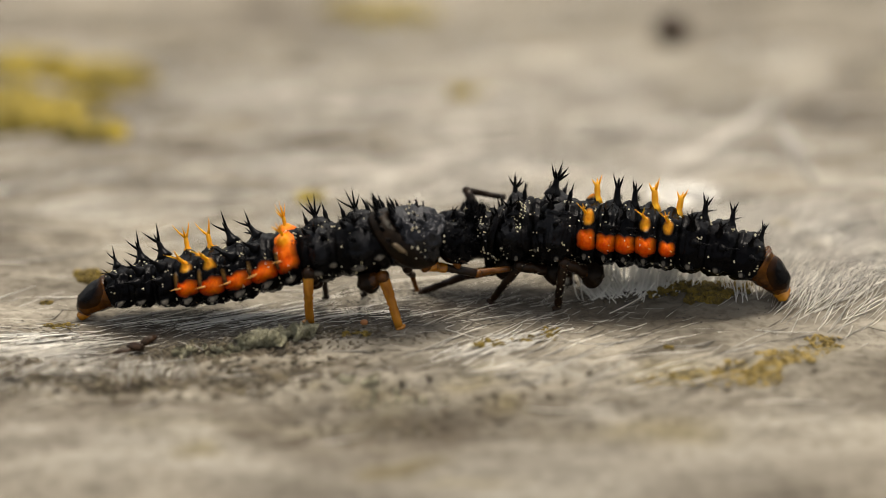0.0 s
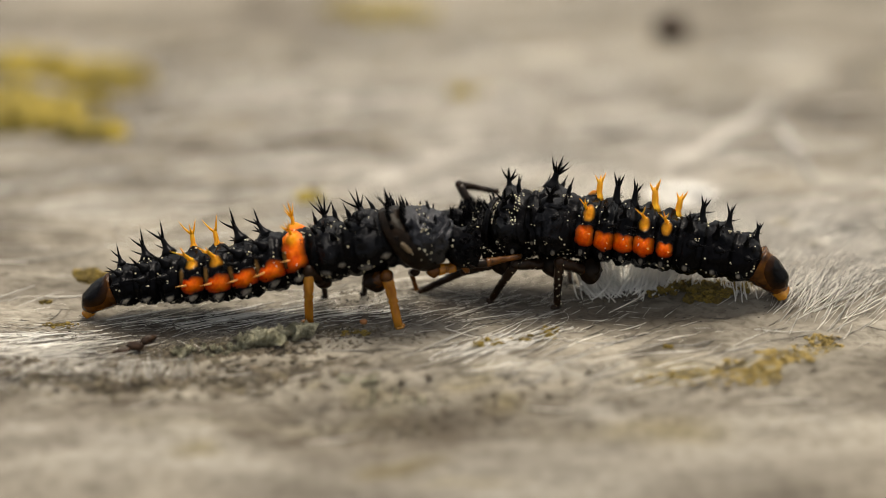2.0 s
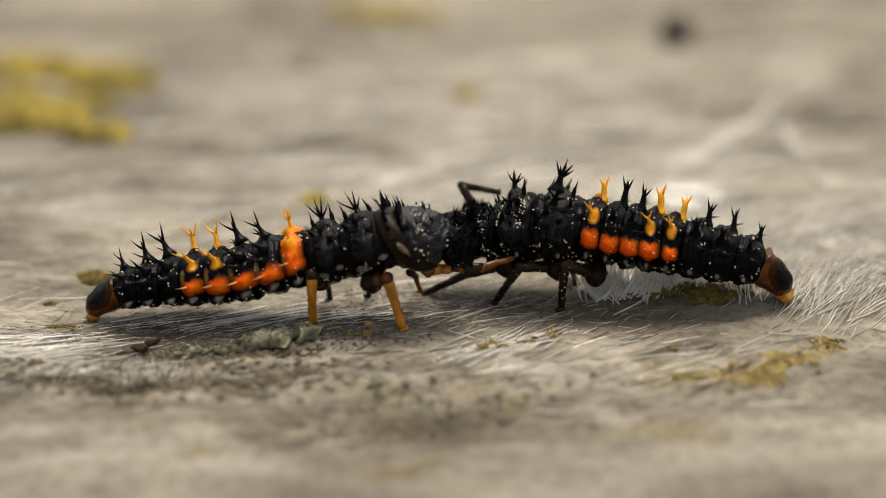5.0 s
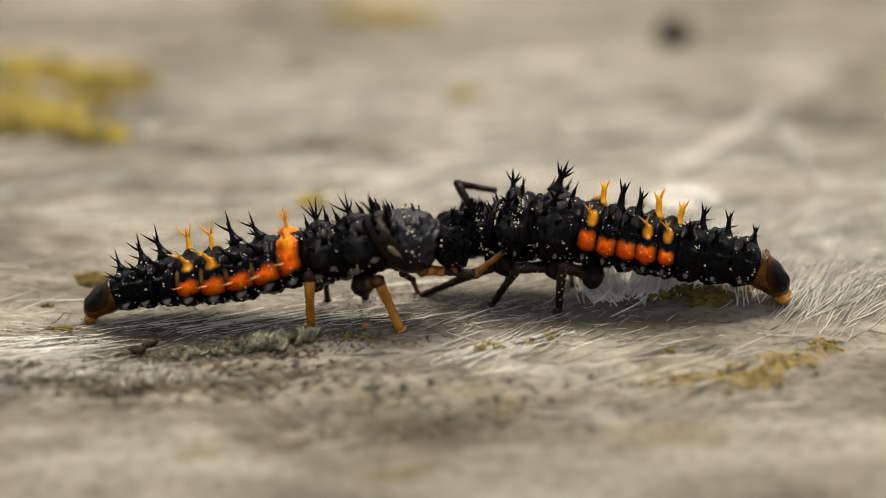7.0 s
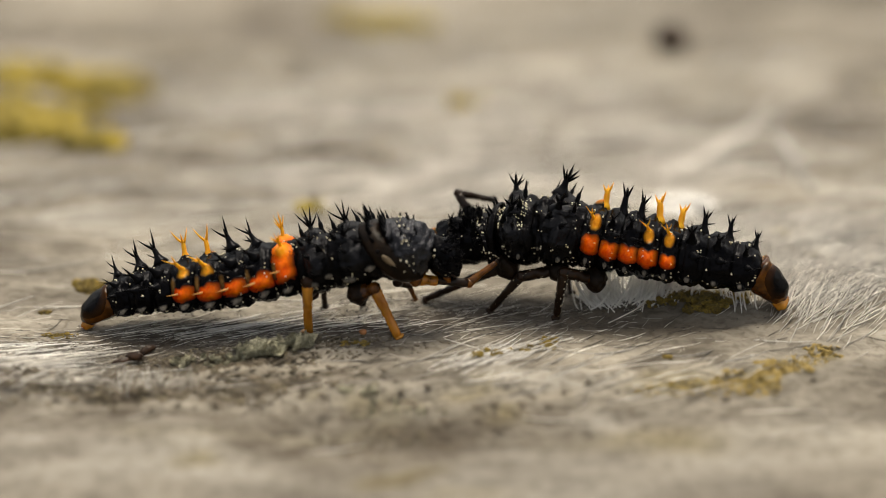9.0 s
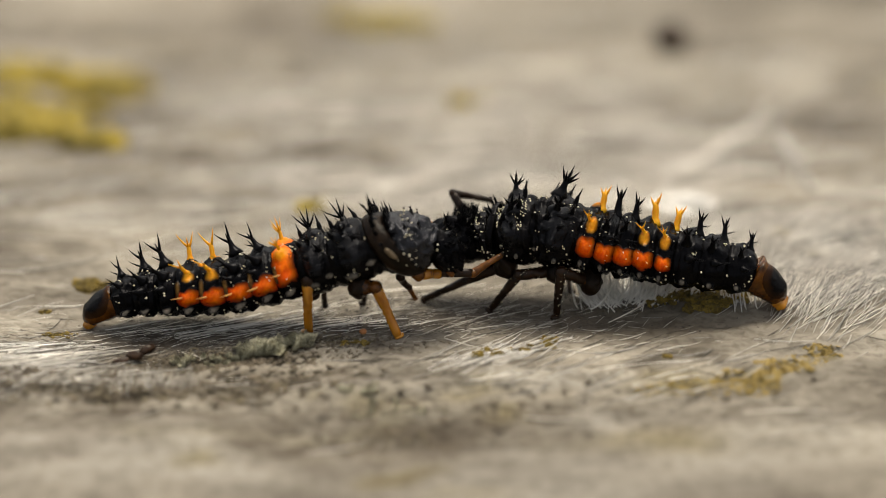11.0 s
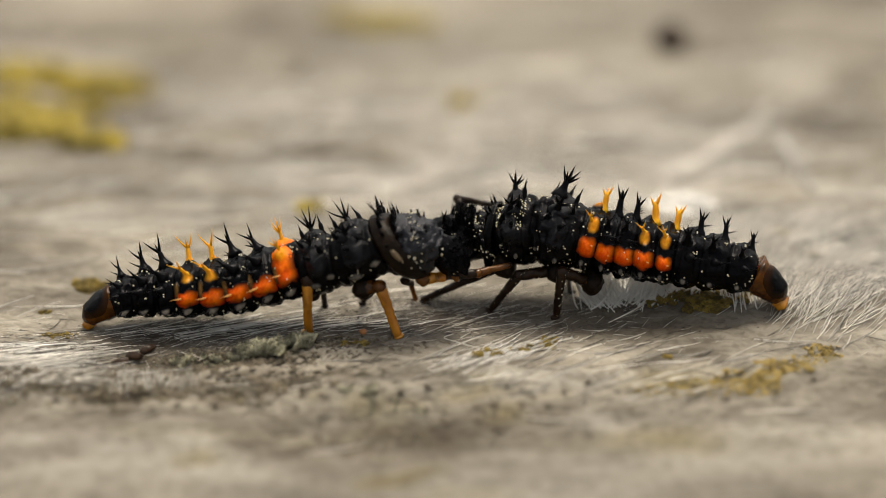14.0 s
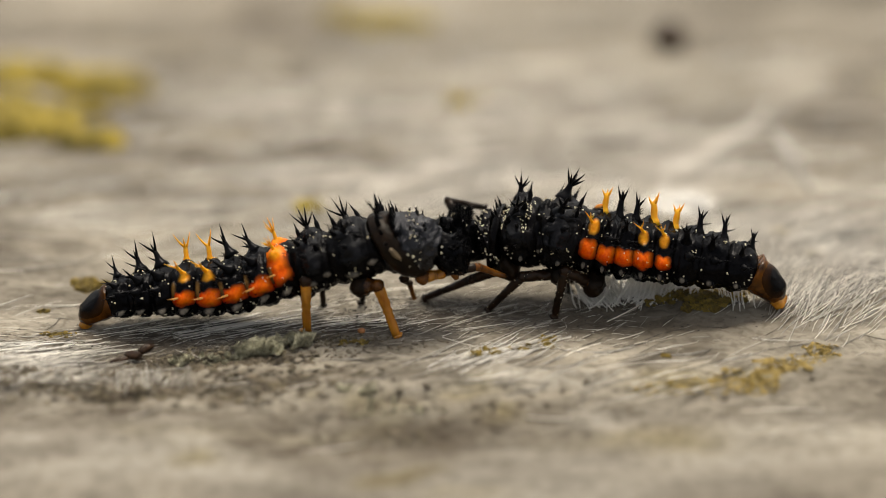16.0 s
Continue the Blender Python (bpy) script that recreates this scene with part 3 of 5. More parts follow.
def crumbs(label, mat, spots, seed):
    """Flaky grit that lies thick on the wood."""
    rnd = random.Random(seed)
    pieces, spotted = [], []
    shapes = [ball(1.5, 1, 0.22, 0.8, 2.2, seed + 5 * i, 5, 8) for i in range(9)]
    shapes = [([Vector(p) for p in v], f) for v, f in shapes]
    for x, y, sx, sy, count, size in spots:
        for _ in range(count):
            spotted.append((x + sx * rnd.gauss(0, 1), y + sy * rnd.gauss(0, 1), size * rnd.uniform(0.35, 1.4)))
    for (px, py, s), z in zip(spotted, height([p[0] for p in spotted], [p[1] for p in spotted])):
        b = shapes[rnd.randrange(9)]
        q = Euler((rnd.gauss(0, 0.3), rnd.gauss(0, 0.3), rnd.gauss(0.2, 0.9))).to_matrix() * s
        o = Vector((px, py, z + s * 0.06))
        pieces.append(([q @ v + o for v in b[0]], b[1]))
    v, f = joined(pieces)
    tagged(new("bark_crumbs", mesh_of("bark_crumbs", v, f, mat)), label, "crumbs", kind="stuff")


crust("thick cushion of yellow-green lichen on grey wood", "lichen", MOSS, [
    (-11.8, 15.2, 0.75, 0.45, 90, 0.42), (-9.9, 14.3, 0.50, 0.32, 50, 0.38), (-10.2, 20.2, 0.85, 0.7, 110, 0.44), (-13.0, 22.0, 0.7, 0.9, 45, 0.40),
    (-12.6, 17.4, 0.5, 0.8, 34, 0.40), (-10.9, 17.2, 0.7, 0.6, 26, 0.30)], 11, 0.7)
crust("distant strip of yellow lichen on grey wood", "lichen", MOSS, [
    (-2.9, 29.0, 0.7, 0.6, 16, 0.34), (-1.6, 28.3, 0.7, 0.9, 34, 0.38)], 12, 0.6)
crust("mustard lichen clump at the tuft of fibres", "lichen", LICHEN, [
    (6.1, 1.25, 0.38, 0.28, 150, 0.11), (5.45, 1.5, 0.32, 0.20, 60, 0.09), (6.75, 1.55, 0.28, 0.22, 50, 0.10), (5.05, 1.15, 0.2, 0.10, 16, 0.08)], 13, 0.6)
crust("long mustard lichen streak on grey wood", "lichen", OCHRE, [
    (6.6, -2.4, 0.50, 0.36, 200, 0.064), (7.5, -1.75, 0.4, 0.30, 180, 0.064), (8.5, -0.85, 0.28, 0.16, 70, 0.06),
    (8.1, -1.3, 0.3, 0.2, 50, 0.045), (4.86, -2.62, 0.45, 0.18, 50, 0.05), (5.6, -2.5, 0.4, 0.2, 50, 0.045)], 14, 0.2)
crust("small mustard lichen spots among fibres", "lichen", LICHEN, [
    (0.96, -0.92, 0.25, 0.15, 24, 0.09), (1.72, -0.80, 0.2, 0.1, 14, 0.08), (2.39, -0.39, 0.14, 0.25, 22, 0.08),
    (4.92, -1.17, 0.1, 0.05, 6, 0.08)], 15, 0.5)
crust("small yellow lichen crumbs on grey wood", "lichen", LICHEN, [
    (-9.24, 1.51, 0.10, 0.06, 16, 0.065), (-8.74, 0.25, 0.28, 0.10, 44, 0.050), (-2.02, -0.48, 0.22, 0.06, 16, 0.07)], 16, 0.5)
crust("yellow lichen clump behind the tail", "lichen", LICHEN, [
    (-8.27, 2.90, 0.28, 0.25, 20, 0.15)], 17, 0.6)
crust("grey-green leafy lichen clump on wood", "lichen", GREYL, [
    (-4.05, -0.66, 0.36, 0.10, 100, 0.16), (-3.15, -0.46, 0.16, 0.10, 40, 0.16), (-5.04, -0.92, 0.35, 0.12, 24, 0.085), (-5.85, -1.05, 0.2, 0.1, 12, 0.10)], 18, 1.05, True)
crust("pale green lichen streak on wood", "lichen", GREYL, [
    (-1.02, -3.40, 0.9, 0.2, 24, 0.07), (9.06, 4.77, 0.2, 0.15, 16, 0.10), (-1.76, -2.83, 0.3, 0.2, 12, 0.10)], 19, 0.5)
crust("small yellow lichen spots in the distance", "lichen", MOSS, [
    (-3.57, 8.63, 0.3, 0.3, 10, 0.22), (0.57, 18.65, 0.35, 0.4, 10, 0.26), (8.54, 6.28, 0.14, 0.2, 10, 0.14)], 20, 0.5)
crumbs("brown crumbs of bark and grime on the wood", CRUMB, [
    (-4.58, -1.11, 0.7, 0.10, 480, 0.044), (-6.12, -0.86, 0.4, 0.10, 180, 0.037),
    (-5.35, -0.98, 0.6, 0.20, 360, 0.037), (-2.33, -0.61, 1.0, 0.22, 180, 0.037), (-7.18, -2.48, 1.6, 0.40, 195, 0.059), (-4.13, -2.21, 1.6, 0.40, 165, 0.059),
    (-9.42, -2.35, 0.8, 0.3, 135, 0.074), (-6.66, -2.75, 1.2, 0.22, 90, 0.067), (-3.73, -2.62, 0.9, 0.2, 60, 0.059), (-1.12, -4.57, 0.9, 0.3, 90, 0.037), (-2.21, -4.00, 1.5, 0.45, 60, 0.037),
    (4.39, 1.24, 1.0, 0.2, 120, 0.026), (1.41, -3.40, 2.5, 0.6, 60, 0.067)], 21)
crumbs("olive-brown mush of old bark and algae on the wood", MUSH, [
    (-8.17, -2.48, 1.2, 0.35, 120, 0.067), (-5.91, -2.89, 1.0, 0.30, 90, 0.067), (-3.99, -2.35, 1.0, 0.40, 105, 0.067),
    (-1.11, -4.68, 1.2, 0.45, 105, 0.044), (-0.05, -3.64, 1.6, 0.35, 90, 0.037),
    (-5.11, -0.86, 0.9, 0.20, 630, 0.041), (-5.69, -1.32, 0.5, 0.15, 240, 0.037), (-2.22, -0.29, 0.5, 0.15, 135, 0.037)], 23)
# Grit of the wood, with more strewn below the larvae to imitate their shade.
crumbs("fine dark grit between the wood fibres, thickened below the larvae for shade", GRIT, [
    (2.03, 0.91, 2.0, 0.55, 990, 0.018), (-6.17, -0.29, 1.7, 0.45, 1716, 0.018), (-1.74, 0.91, 1.3, 0.6, 1056, 0.018), (-0.58, 2.02, 1.2, 0.35, 1056, 0.022), (-4.73, 0.91, 1.2, 0.25, 594, 0.020),
    (6.06, 0.91, 1.6, 0.5, 264, 0.015), (4.72, 2.16, 0.9, 0.4, 1188, 0.024), (4.54, 1.47, 0.6, 0.12, 330, 0.020), (4.74, 2.34, 0.8, 0.25, 792, 0.034), (-8.77, -0.86, 1.2, 0.5, 660, 0.019),
    (8.98, 3.16, 0.9, 1.0, 594, 0.018)], 22)


def splinter(x, y, turn, length, width, label):
    """A near-white sliver of wood that curls up at both ends."""
    k, verts, faces = 9, [], []
    for i in range(k):
        q = 2 * i / (k - 1) - 1
        half = width * (1 - 0.55 * q * q) * (1 + 0.15 * noise.noise(Vector((q * 2, x, y))))
        z = 0.22 * length * q * q + 0.04 * noise.noise(Vector((q * 3, y, x)))
        for dy, dz in ((-half, 0), (0, 0.05), (half, 0), (0.6 * half, -0.08), (-0.6 * half, -0.08)):
            verts.append((q * length, dy, z + dz))
    for i in range(k - 1):
        for j in range(5):
            a, b = i * 5 + j, i * 5 + (j + 1) % 5
            faces.append((a, b, b + 5, a + 5))
    faces += [(4, 3, 2, 1, 0), tuple(5 * (k - 1) + j for j in range(5))]
    ob = new("wood_splinter", mesh_of("wood_splinter", verts, faces, GLARE))
    ob.matrix_world = pose(x * MM, y * MM, (level(x, y) + 0.16) * MM, -8, 0, turn)
    tagged(ob, label, "splinter", "bleached splinters on the wood")


# All but the long one are added to imitate a patch of sun glare.
splinter(6.05, 9.0, 20, 0.42, 0.38, "curled white splinter added for the sun glare among fibres")
splinter(6.5, 8.7, -12, 0.36, 0.34, "short white splinter added for the sun glare across fibres")
splinter(9.6, 12.9, 104, 1.1, 0.07, "long bleached wood splinter across the grain")
splinter(6.8, 8.3, 35, 0.30, 0.14, "narrow white splinter added beside the sun glare")


def seed_pod(x, y, turn, length, label):
    v, f = ball(length, length * 0.45, length * 0.42, 0.25, 1.4, x, 10, 14)
    ob = new("seed", mesh_of("seed", v, f, SEED))
    ob.matrix_world = pose(x * MM, y * MM, (level(x, y) + length * 0.42) * MM, 8, -10, turn)
    tagged(ob, label, "seed", "dark seeds on the wood")


seed_pod(-7.21, -0.92, 15, 0.20, "dark brown seed husk lying on wood")
seed_pod(-6.91, -0.77, -35, 0.25, "split dark brown seed husk lying on wood")
seed_pod(-6.68, -0.36, 40, 0.22, "thin dark brown seed husk lying on wood")


def pellet(x, y, r, mat, label):
    v, f = ball(r, r * 0.95, r * 0.85, 0.16, 1.7, x, 12, 18)
    ob = new("pellet", mesh_of("pellet", v, f, mat))
    ob.matrix_world = pose(x * MM, y * MM, (level(x, y) + r * 0.7) * MM)
    tagged(ob, label, "pellet")


pellet(-1.81, 0.03, 0.085, PELLET, "tiny orange-brown round pellet on wood")
pellet(7.29, 24.89, 0.60, SEED, "round black pellet on the distant wood")


# ---- the larvae ----
RIDGE = 0.45  # the dorsal spines, radians from the top


BUMPS = ((0.45, 0.19, 1.0), (0.90, 0.16, 0.7), (1.30, 0.19, 1.1), (1.78, 0.15, 1.9))  # rows of warts: angle, reach, size


class Ring:
    """One body ring. Its own x runs to the head, z up; u goes from 0 at the tail end to 1."""

    def __init__(self, length, r0, r1, seed, bump=0.13, wrinkle=0.09, wide=1.1, groove=0.045):
        self.length, self.r0, self.r1, self.seed = length, r0, r1, seed
        self.bump, self.wrinkle, self.wide, self.groove = bump, wrinkle, wide, groove

    def at(self, u, w, lift=0.0):
        r = self.r0 + (self.r1 - self.r0) * u
        e = abs(2 * u - 1)
        r *= 1.03 - 0.14 * min(e, 1.3) ** 3
        for c, reach, size in BUMPS:
            r *= 1 + self.bump * size * math.exp(-((abs(w) - c) / reach) ** 2 - ((u - 0.48) / 0.28) ** 2)
        p = Vector((u * self.length * 2.2 / max(r, 0.2), math.sin(w) * 1.6, math.cos(w) * 1.6 + self.seed * 5.3))
        r *= 1 + self.wrinkle * noise.fractal(p * 1.5, 1.2, 2.0, 2)
        if self.groove:
            sway = 0.07 * noise.noise(Vector((math.sin(w) * 2, math.cos(w) * 2, self.seed)))
            for c in (0.22, 0.84):
                r *= 1 - self.groove * math.exp(-((u - c - sway) / 0.045) ** 2)
        r += lift
        z = math.cos(w)
        return Vector(((u - 0.5) * self.length, math.sin(w) * r * self.wide, z * r * (1 if z > 0 else 0.88)))

    def mesh(self, name, mat, nu=19, nw=60, over=0.10):
        verts, faces = [], []
        for i in range(nu):
            u = -over + (1 + 2 * over) * i / (nu - 1)
            for j in range(nw):
                verts.append(self.at(u, -math.pi + 2 * math.pi * j / nw))
        for i in range(nu - 1):
            for j in range(nw):
                j2 = (j + 1) % nw
                faces.append((i * nw + j, i * nw + j2, (i + 1) * nw + j2, (i + 1) * nw + j))
        faces.append(tuple(range(nw - 1, -1, -1)))
        faces.append(tuple((nu - 1) * nw + j for j in range(nw)))
        return mesh_of(name, verts, faces, mat)

    def patch(self, name, mat, u0, w0, du, dw, lift, square=False, notch=0.0, notch_at=0.0):
        """A fleshy spot that follows the ring and sinks into it at its edge. notch: a dent in its upper side."""
        verts, faces, where = [self.at(u0, w0, lift + 0.008)], [], [(0.0, 0.0)]
        k, s, up = 9, 28, -1 if w0 > 0 else 1
        for i in range(1, k + 1):
            q = i / k
            for j in range(s):
                a = 2 * math.pi * j / s
                g = 1 + 0.20 * noise.noise(Vector((math.cos(a) * 1.3, math.sin(a) * 1.3, self.seed * 3.1 + w0)))
                g /= (math.cos(a) ** 6 + math.sin(a) ** 6) ** 0.13 if square else 1
                turn = (a - up * (math.pi / 2 + notch_at) + math.pi) % (2 * math.pi) - math.pi
                g *= 1 - notch * math.exp(-(turn / 0.45) ** 2)
                h = lift * (1 - q * q) + (0.008 if i < k else -0.03)
                h += 0.25 * lift * noise.noise(Vector((q * 3 * math.cos(a), q * 3 * math.sin(a), self.seed)))
                verts.append(self.at(u0 + du * q * g * math.cos(a), w0 + dw * q * g * math.sin(a), h))
                where.append((q * math.cos(a), q * math.sin(a)))
        for j in range(s):
            faces.append((0, 1 + j, 1 + (j + 1) % s))
        for i in range(k - 1):
            for j in range(s):
                a, b = 1 + i * s, 1 + (i + 1) * s
                faces.append((a + j, b + j, b + (j + 1) % s, a + (j + 1) % s))
        if w0 < 0:
            faces = [q[::-1] for q in faces]
        me = mesh_of(name, verts, faces, mat)
        me.uv_layers.new(name="UVMap").data.foreach_set("uv", [c for loop in me.loops for c in where[loop.vertex_index]])
        return me


class TailRing(Ring):
    """The last ring: a blunt cone that bends down to the sucker; u is 0 at its tip."""

    def at(self, u, w, lift=0.0):
        v = min(max(u, 0.0), 1.15)
        r = self.r1 * (0.52 + 0.48 * v ** 0.9) * min(1.0, v / 0.20 + 0.02) ** 0.5
        p = Vector((v * 2.2, math.sin(w) * 1.6, math.cos(w) * 1.6 + self.seed * 5.3))
        r = r * (1 + 0.07 * noise.fractal(p * 1.6, 1.2, 2.0, 2) - 0.05 * math.exp(-((v - 0.82) / 0.06) ** 2)) + lift
        z = math.cos(w)
        return Vector(((v - 0.5) * self.length, math.sin(w) * r * 1.05, z * r * (1 if z > 0 else 0.92) - 0.10 * (1 - v) ** 2))

    def mesh(self, name, mat, nu=24, nw=48, over=0.0):
        return Ring.mesh(self, name, mat, nu, nw, over)


def spine_mesh(name, h, mat, forks, thick=0.06, foot=2.4, stalk=0.45, seed=0):
    """A branched spine in one skin: a broad foot, a stalk and sharp prongs. Its x points to the tail.
    forks: tilt to the tail, tilt sideways, length as a share of h."""
    rnd = random.Random(seed)
    s, sides = h * stalk, 9
    verts, faces = lathe([(0, 0, -0.10), (0, 0, 0.0), (0, 0, s * 0.22), (0, 0, s * 0.5), (0, 0, s * 0.85), (0, 0, s * 1.1)],
                         [thick * foot, thick * foot * 0.80, thick * foot * 0.52, thick * 1.12, thick * 0.95, thick * 0.3], sides)
    verts, faces = list(verts), list(faces)
    for back, side, share in forks:
        d = Vector((math.tan(radians(back + rnd.uniform(-5, 5))), math.tan(radians(side + rnd.uniform(-5, 5))), 1)).normalized()
        flat = Vector((d.x, d.y, 0))
        o = Vector((0, 0, s * rnd.uniform(0.74, 0.92))) + flat * thick * 0.3
        n = h * share * rnd.uniform(0.92, 1.08)
        bow = flat * n * rnd.uniform(0.02, 0.10)
        v, f = lathe([o, o + d * n * 0.3 + bow, o + d * n * 0.65 + bow, o + d * n],
                     [thick * 0.66, thick * 0.50, thick * 0.28, thick * 0.03], 6)
        base = len(verts)
        verts.extend(v)
        faces.extend(tuple(i + base for i in q) for q in f)
        faces.append((4 * sides, base, base + 1))  # grown together inside the stalk
    return mesh_of(name, verts, faces, mat)


FORK = [[(-18, 0, 0.62), (32, 4, 0.68)], [(-14, 8, 0.64), (34, -6, 0.64), (6, 30, 0.42)], [(-20, -6, 0.60), (28, 8, 0.66)], [(-12, 0, 0.66), (36, 0, 0.62), (6, -28, 0.40)]]
CROWN = [[(24, 0, 0.50), (-20, 4, 0.54), (2, 18, 0.46)], [(30, 6, 0.46), (-16, 0, 0.56), (6, -20, 0.44)], [(16, 0, 0.54), (-26, -4, 0.48), (0, 22, 0.44), (2, -18, 0.42)]]
FLARE = [[(30, 0, 0.44), (-26, 2, 0.44), (9, 14, 0.38), (-8, -14, 0.36)], [(26, 4, 0.48), (-30, 0, 0.40), (4, 20, 0.36)]]
STAR = [[(-4, 0, 0.80), (24, 12, 0.78), (-26, 14, 0.66), (16, -20, 0.66), (44, -4, 0.70), (-14, -24, 0.60)],
        [(6, 6, 0.78), (34, -8, 0.76), (-20, -6, 0.72), (10, 30, 0.54), (-38, 8, 0.52)]]
THICKET = [[(0, 0, 0.62), (26, 14, 0.56), (-24, 16, 0.52), (20, -22, 0.50), (-18, -20, 0.56), (40, 0, 0.50), (-38, 4, 0.46)],
           [(4, 6, 0.60), (32, -8, 0.54), (-28, -6, 0.50), (6, 30, 0.46), (-4, -32, 0.44), (46, 6, 0.42)]]
SPINES = {
    "black": [spine_mesh("spine", 0.74, SPINE, FORK[i % 4], 0.066, 3.2, 0.44, 100 + i) for i in range(8)],
    "yellow": [spine_mesh("spine", 0.70, YELLOW, FORK[i % 4], 0.055, 2.0, 0.46, 200 + i) for i in range(4)],
    "yellow_fan": [spine_mesh("spine", 0.66, YELLOW, [(8, 0, 0.66), (26, 8, 0.60), (-12, -6, 0.52), (38, -8, 0.50), (-4, 16, 0.5)], 0.044, 2.2, 0.40, 250 + i) for i in range(2)],
    "crown": [spine_mesh("spine", 0.66, SPINE, CROWN[i % 3], 0.066, 2.5, 0.58, 700 + i) for i in range(6)],
    "yellow_crown": [spine_mesh("spine", 0.64, YELLOW, FLARE[i % 2], 0.070, 2.0, 0.62, 800 + i) for i in range(4)],
    "pale": [spine_mesh("spine", 0.36, CREAM, [(0, 0, 0.62), (34, 12, 0.30), (-30, -10, 0.34)], 0.030, 2.0, 0.55, 300 + i) for i in range(4)],
    "small": [spine_mesh("spine", 0.34, SPINE, [(-6, 0, 0.6), (30, 20, 0.5), (20, -26, 0.5)], 0.036, 2.6, 0.45, 400 + i) for i in range(4)],
    "thorn": [spine_mesh("spine", 0.52, SPINE, [(6, 0, 0.62)], 0.060, 1.9, 0.55, 500 + i) for i in range(4)],
    "cluster": [spine_mesh("spine", 0.72, SPINE, STAR[i % 2], 0.056, 4.2, 0.26, 600 + i) for i in range(4)],
    "thicket": [spine_mesh("spine", 0.74, SPINE, THICKET[i % 2], 0.070, 3.2, 0.42, 900 + i) for i in range(4)],
}


def set_spine(parent, ring, kind, u, w, seed, back=20, size=1.0):
    """A spine on the ring, leaning towards the tail by so many degrees."""
    rnd = random.Random(seed)
    p = ring.at(u, w, -0.01)
    z = Vector((-math.tan(radians(back + rnd.uniform(-7, 7))), math.sin(w), math.cos(w))).normalized()
    x = Vector((-1, 0, 0))
    x = (x - z * x.dot(z)).normalized()
    turn = Matrix((x, z.cross(x), z)).transposed().to_quaternion() @ Euler((0, 0, rnd.uniform(-0.35, 0.35))).to_quaternion()
    ob = part("spine", SPINES[kind][seed % len(SPINES[kind])], parent)
    s = size * rnd.uniform(0.88, 1.10)
    ob.matrix_basis = Matrix.LocRotScale(p * MM, turn, (s, s, s))


def dust(parent, ring, count, seed, low=-2.2, high=2.2):
    """Pollen that sticks to the ring."""
    rnd = random.Random(seed)
    pieces = []
    while len(pieces) < count:
        u, w = rnd.uniform(0.02, 0.98), rnd.uniform(low, high)
        for _ in range(rnd.choice((1, 1, 1, 2, 3))):
            pieces.append(grain(ring.at(u + rnd.gauss(0, 0.03), w + rnd.gauss(0, 0.06), 0.008), rnd.uniform(0.014, 0.032), rnd))
    v, f = joined(pieces)
    ob = part("pollen", mesh_of("pollen", v, f, POLLEN), parent, "pale pollen grains")
    tagged(ob, kind="stuff")


# The nodes between body rings, tail first: x, y, z and radius.
LEFT_NODES = [(-8.36, 0.90, 0.08, 0.12), (-7.51, 0.87, 0.49, 0.43), (-6.99, 0.84, 0.63, 0.50), (-6.47, 0.81, 0.70, 0.55), (-5.94, 0.79, 0.78, 0.60),
              (-5.37, 0.76, 0.83, 0.62), (-4.77, 0.73, 0.92, 0.65), (-4.15, 0.70, 1.09, 0.65), (-3.53, 0.67, 1.32, 0.67), (-2.97, 0.64, 1.47, 0.66),
              (-2.18, 0.61, 1.59, 0.69), (-1.18, 0.56, 1.86, 0.70), (0.13, 0.53, 2.01, 0.68), (0.66, 0.52, 1.42, 0.50)]
RIGHT_NODES = [(7.93, 1.00, 0.50, 0.12), (7.12, 1.06, 1.07, 0.49), (6.55, 1.12, 1.26, 0.60), (5.94, 1.20, 1.36, 0.65), (5.32, 1.28, 1.47, 0.68),
               (4.85, 1.34, 1.55, 0.71), (4.38, 1.40, 1.59, 0.73), (3.93, 1.46, 1.62, 0.73), (3.49, 1.52, 1.67, 0.73), (3.03, 1.58, 1.74, 0.77),
               (2.01, 1.75, 1.72, 0.82), (1.26, 1.95, 1.52, 0.69), (0.95, 2.10, 1.32, 0.66), (0.08, 2.25, 1.50, 0.54)]
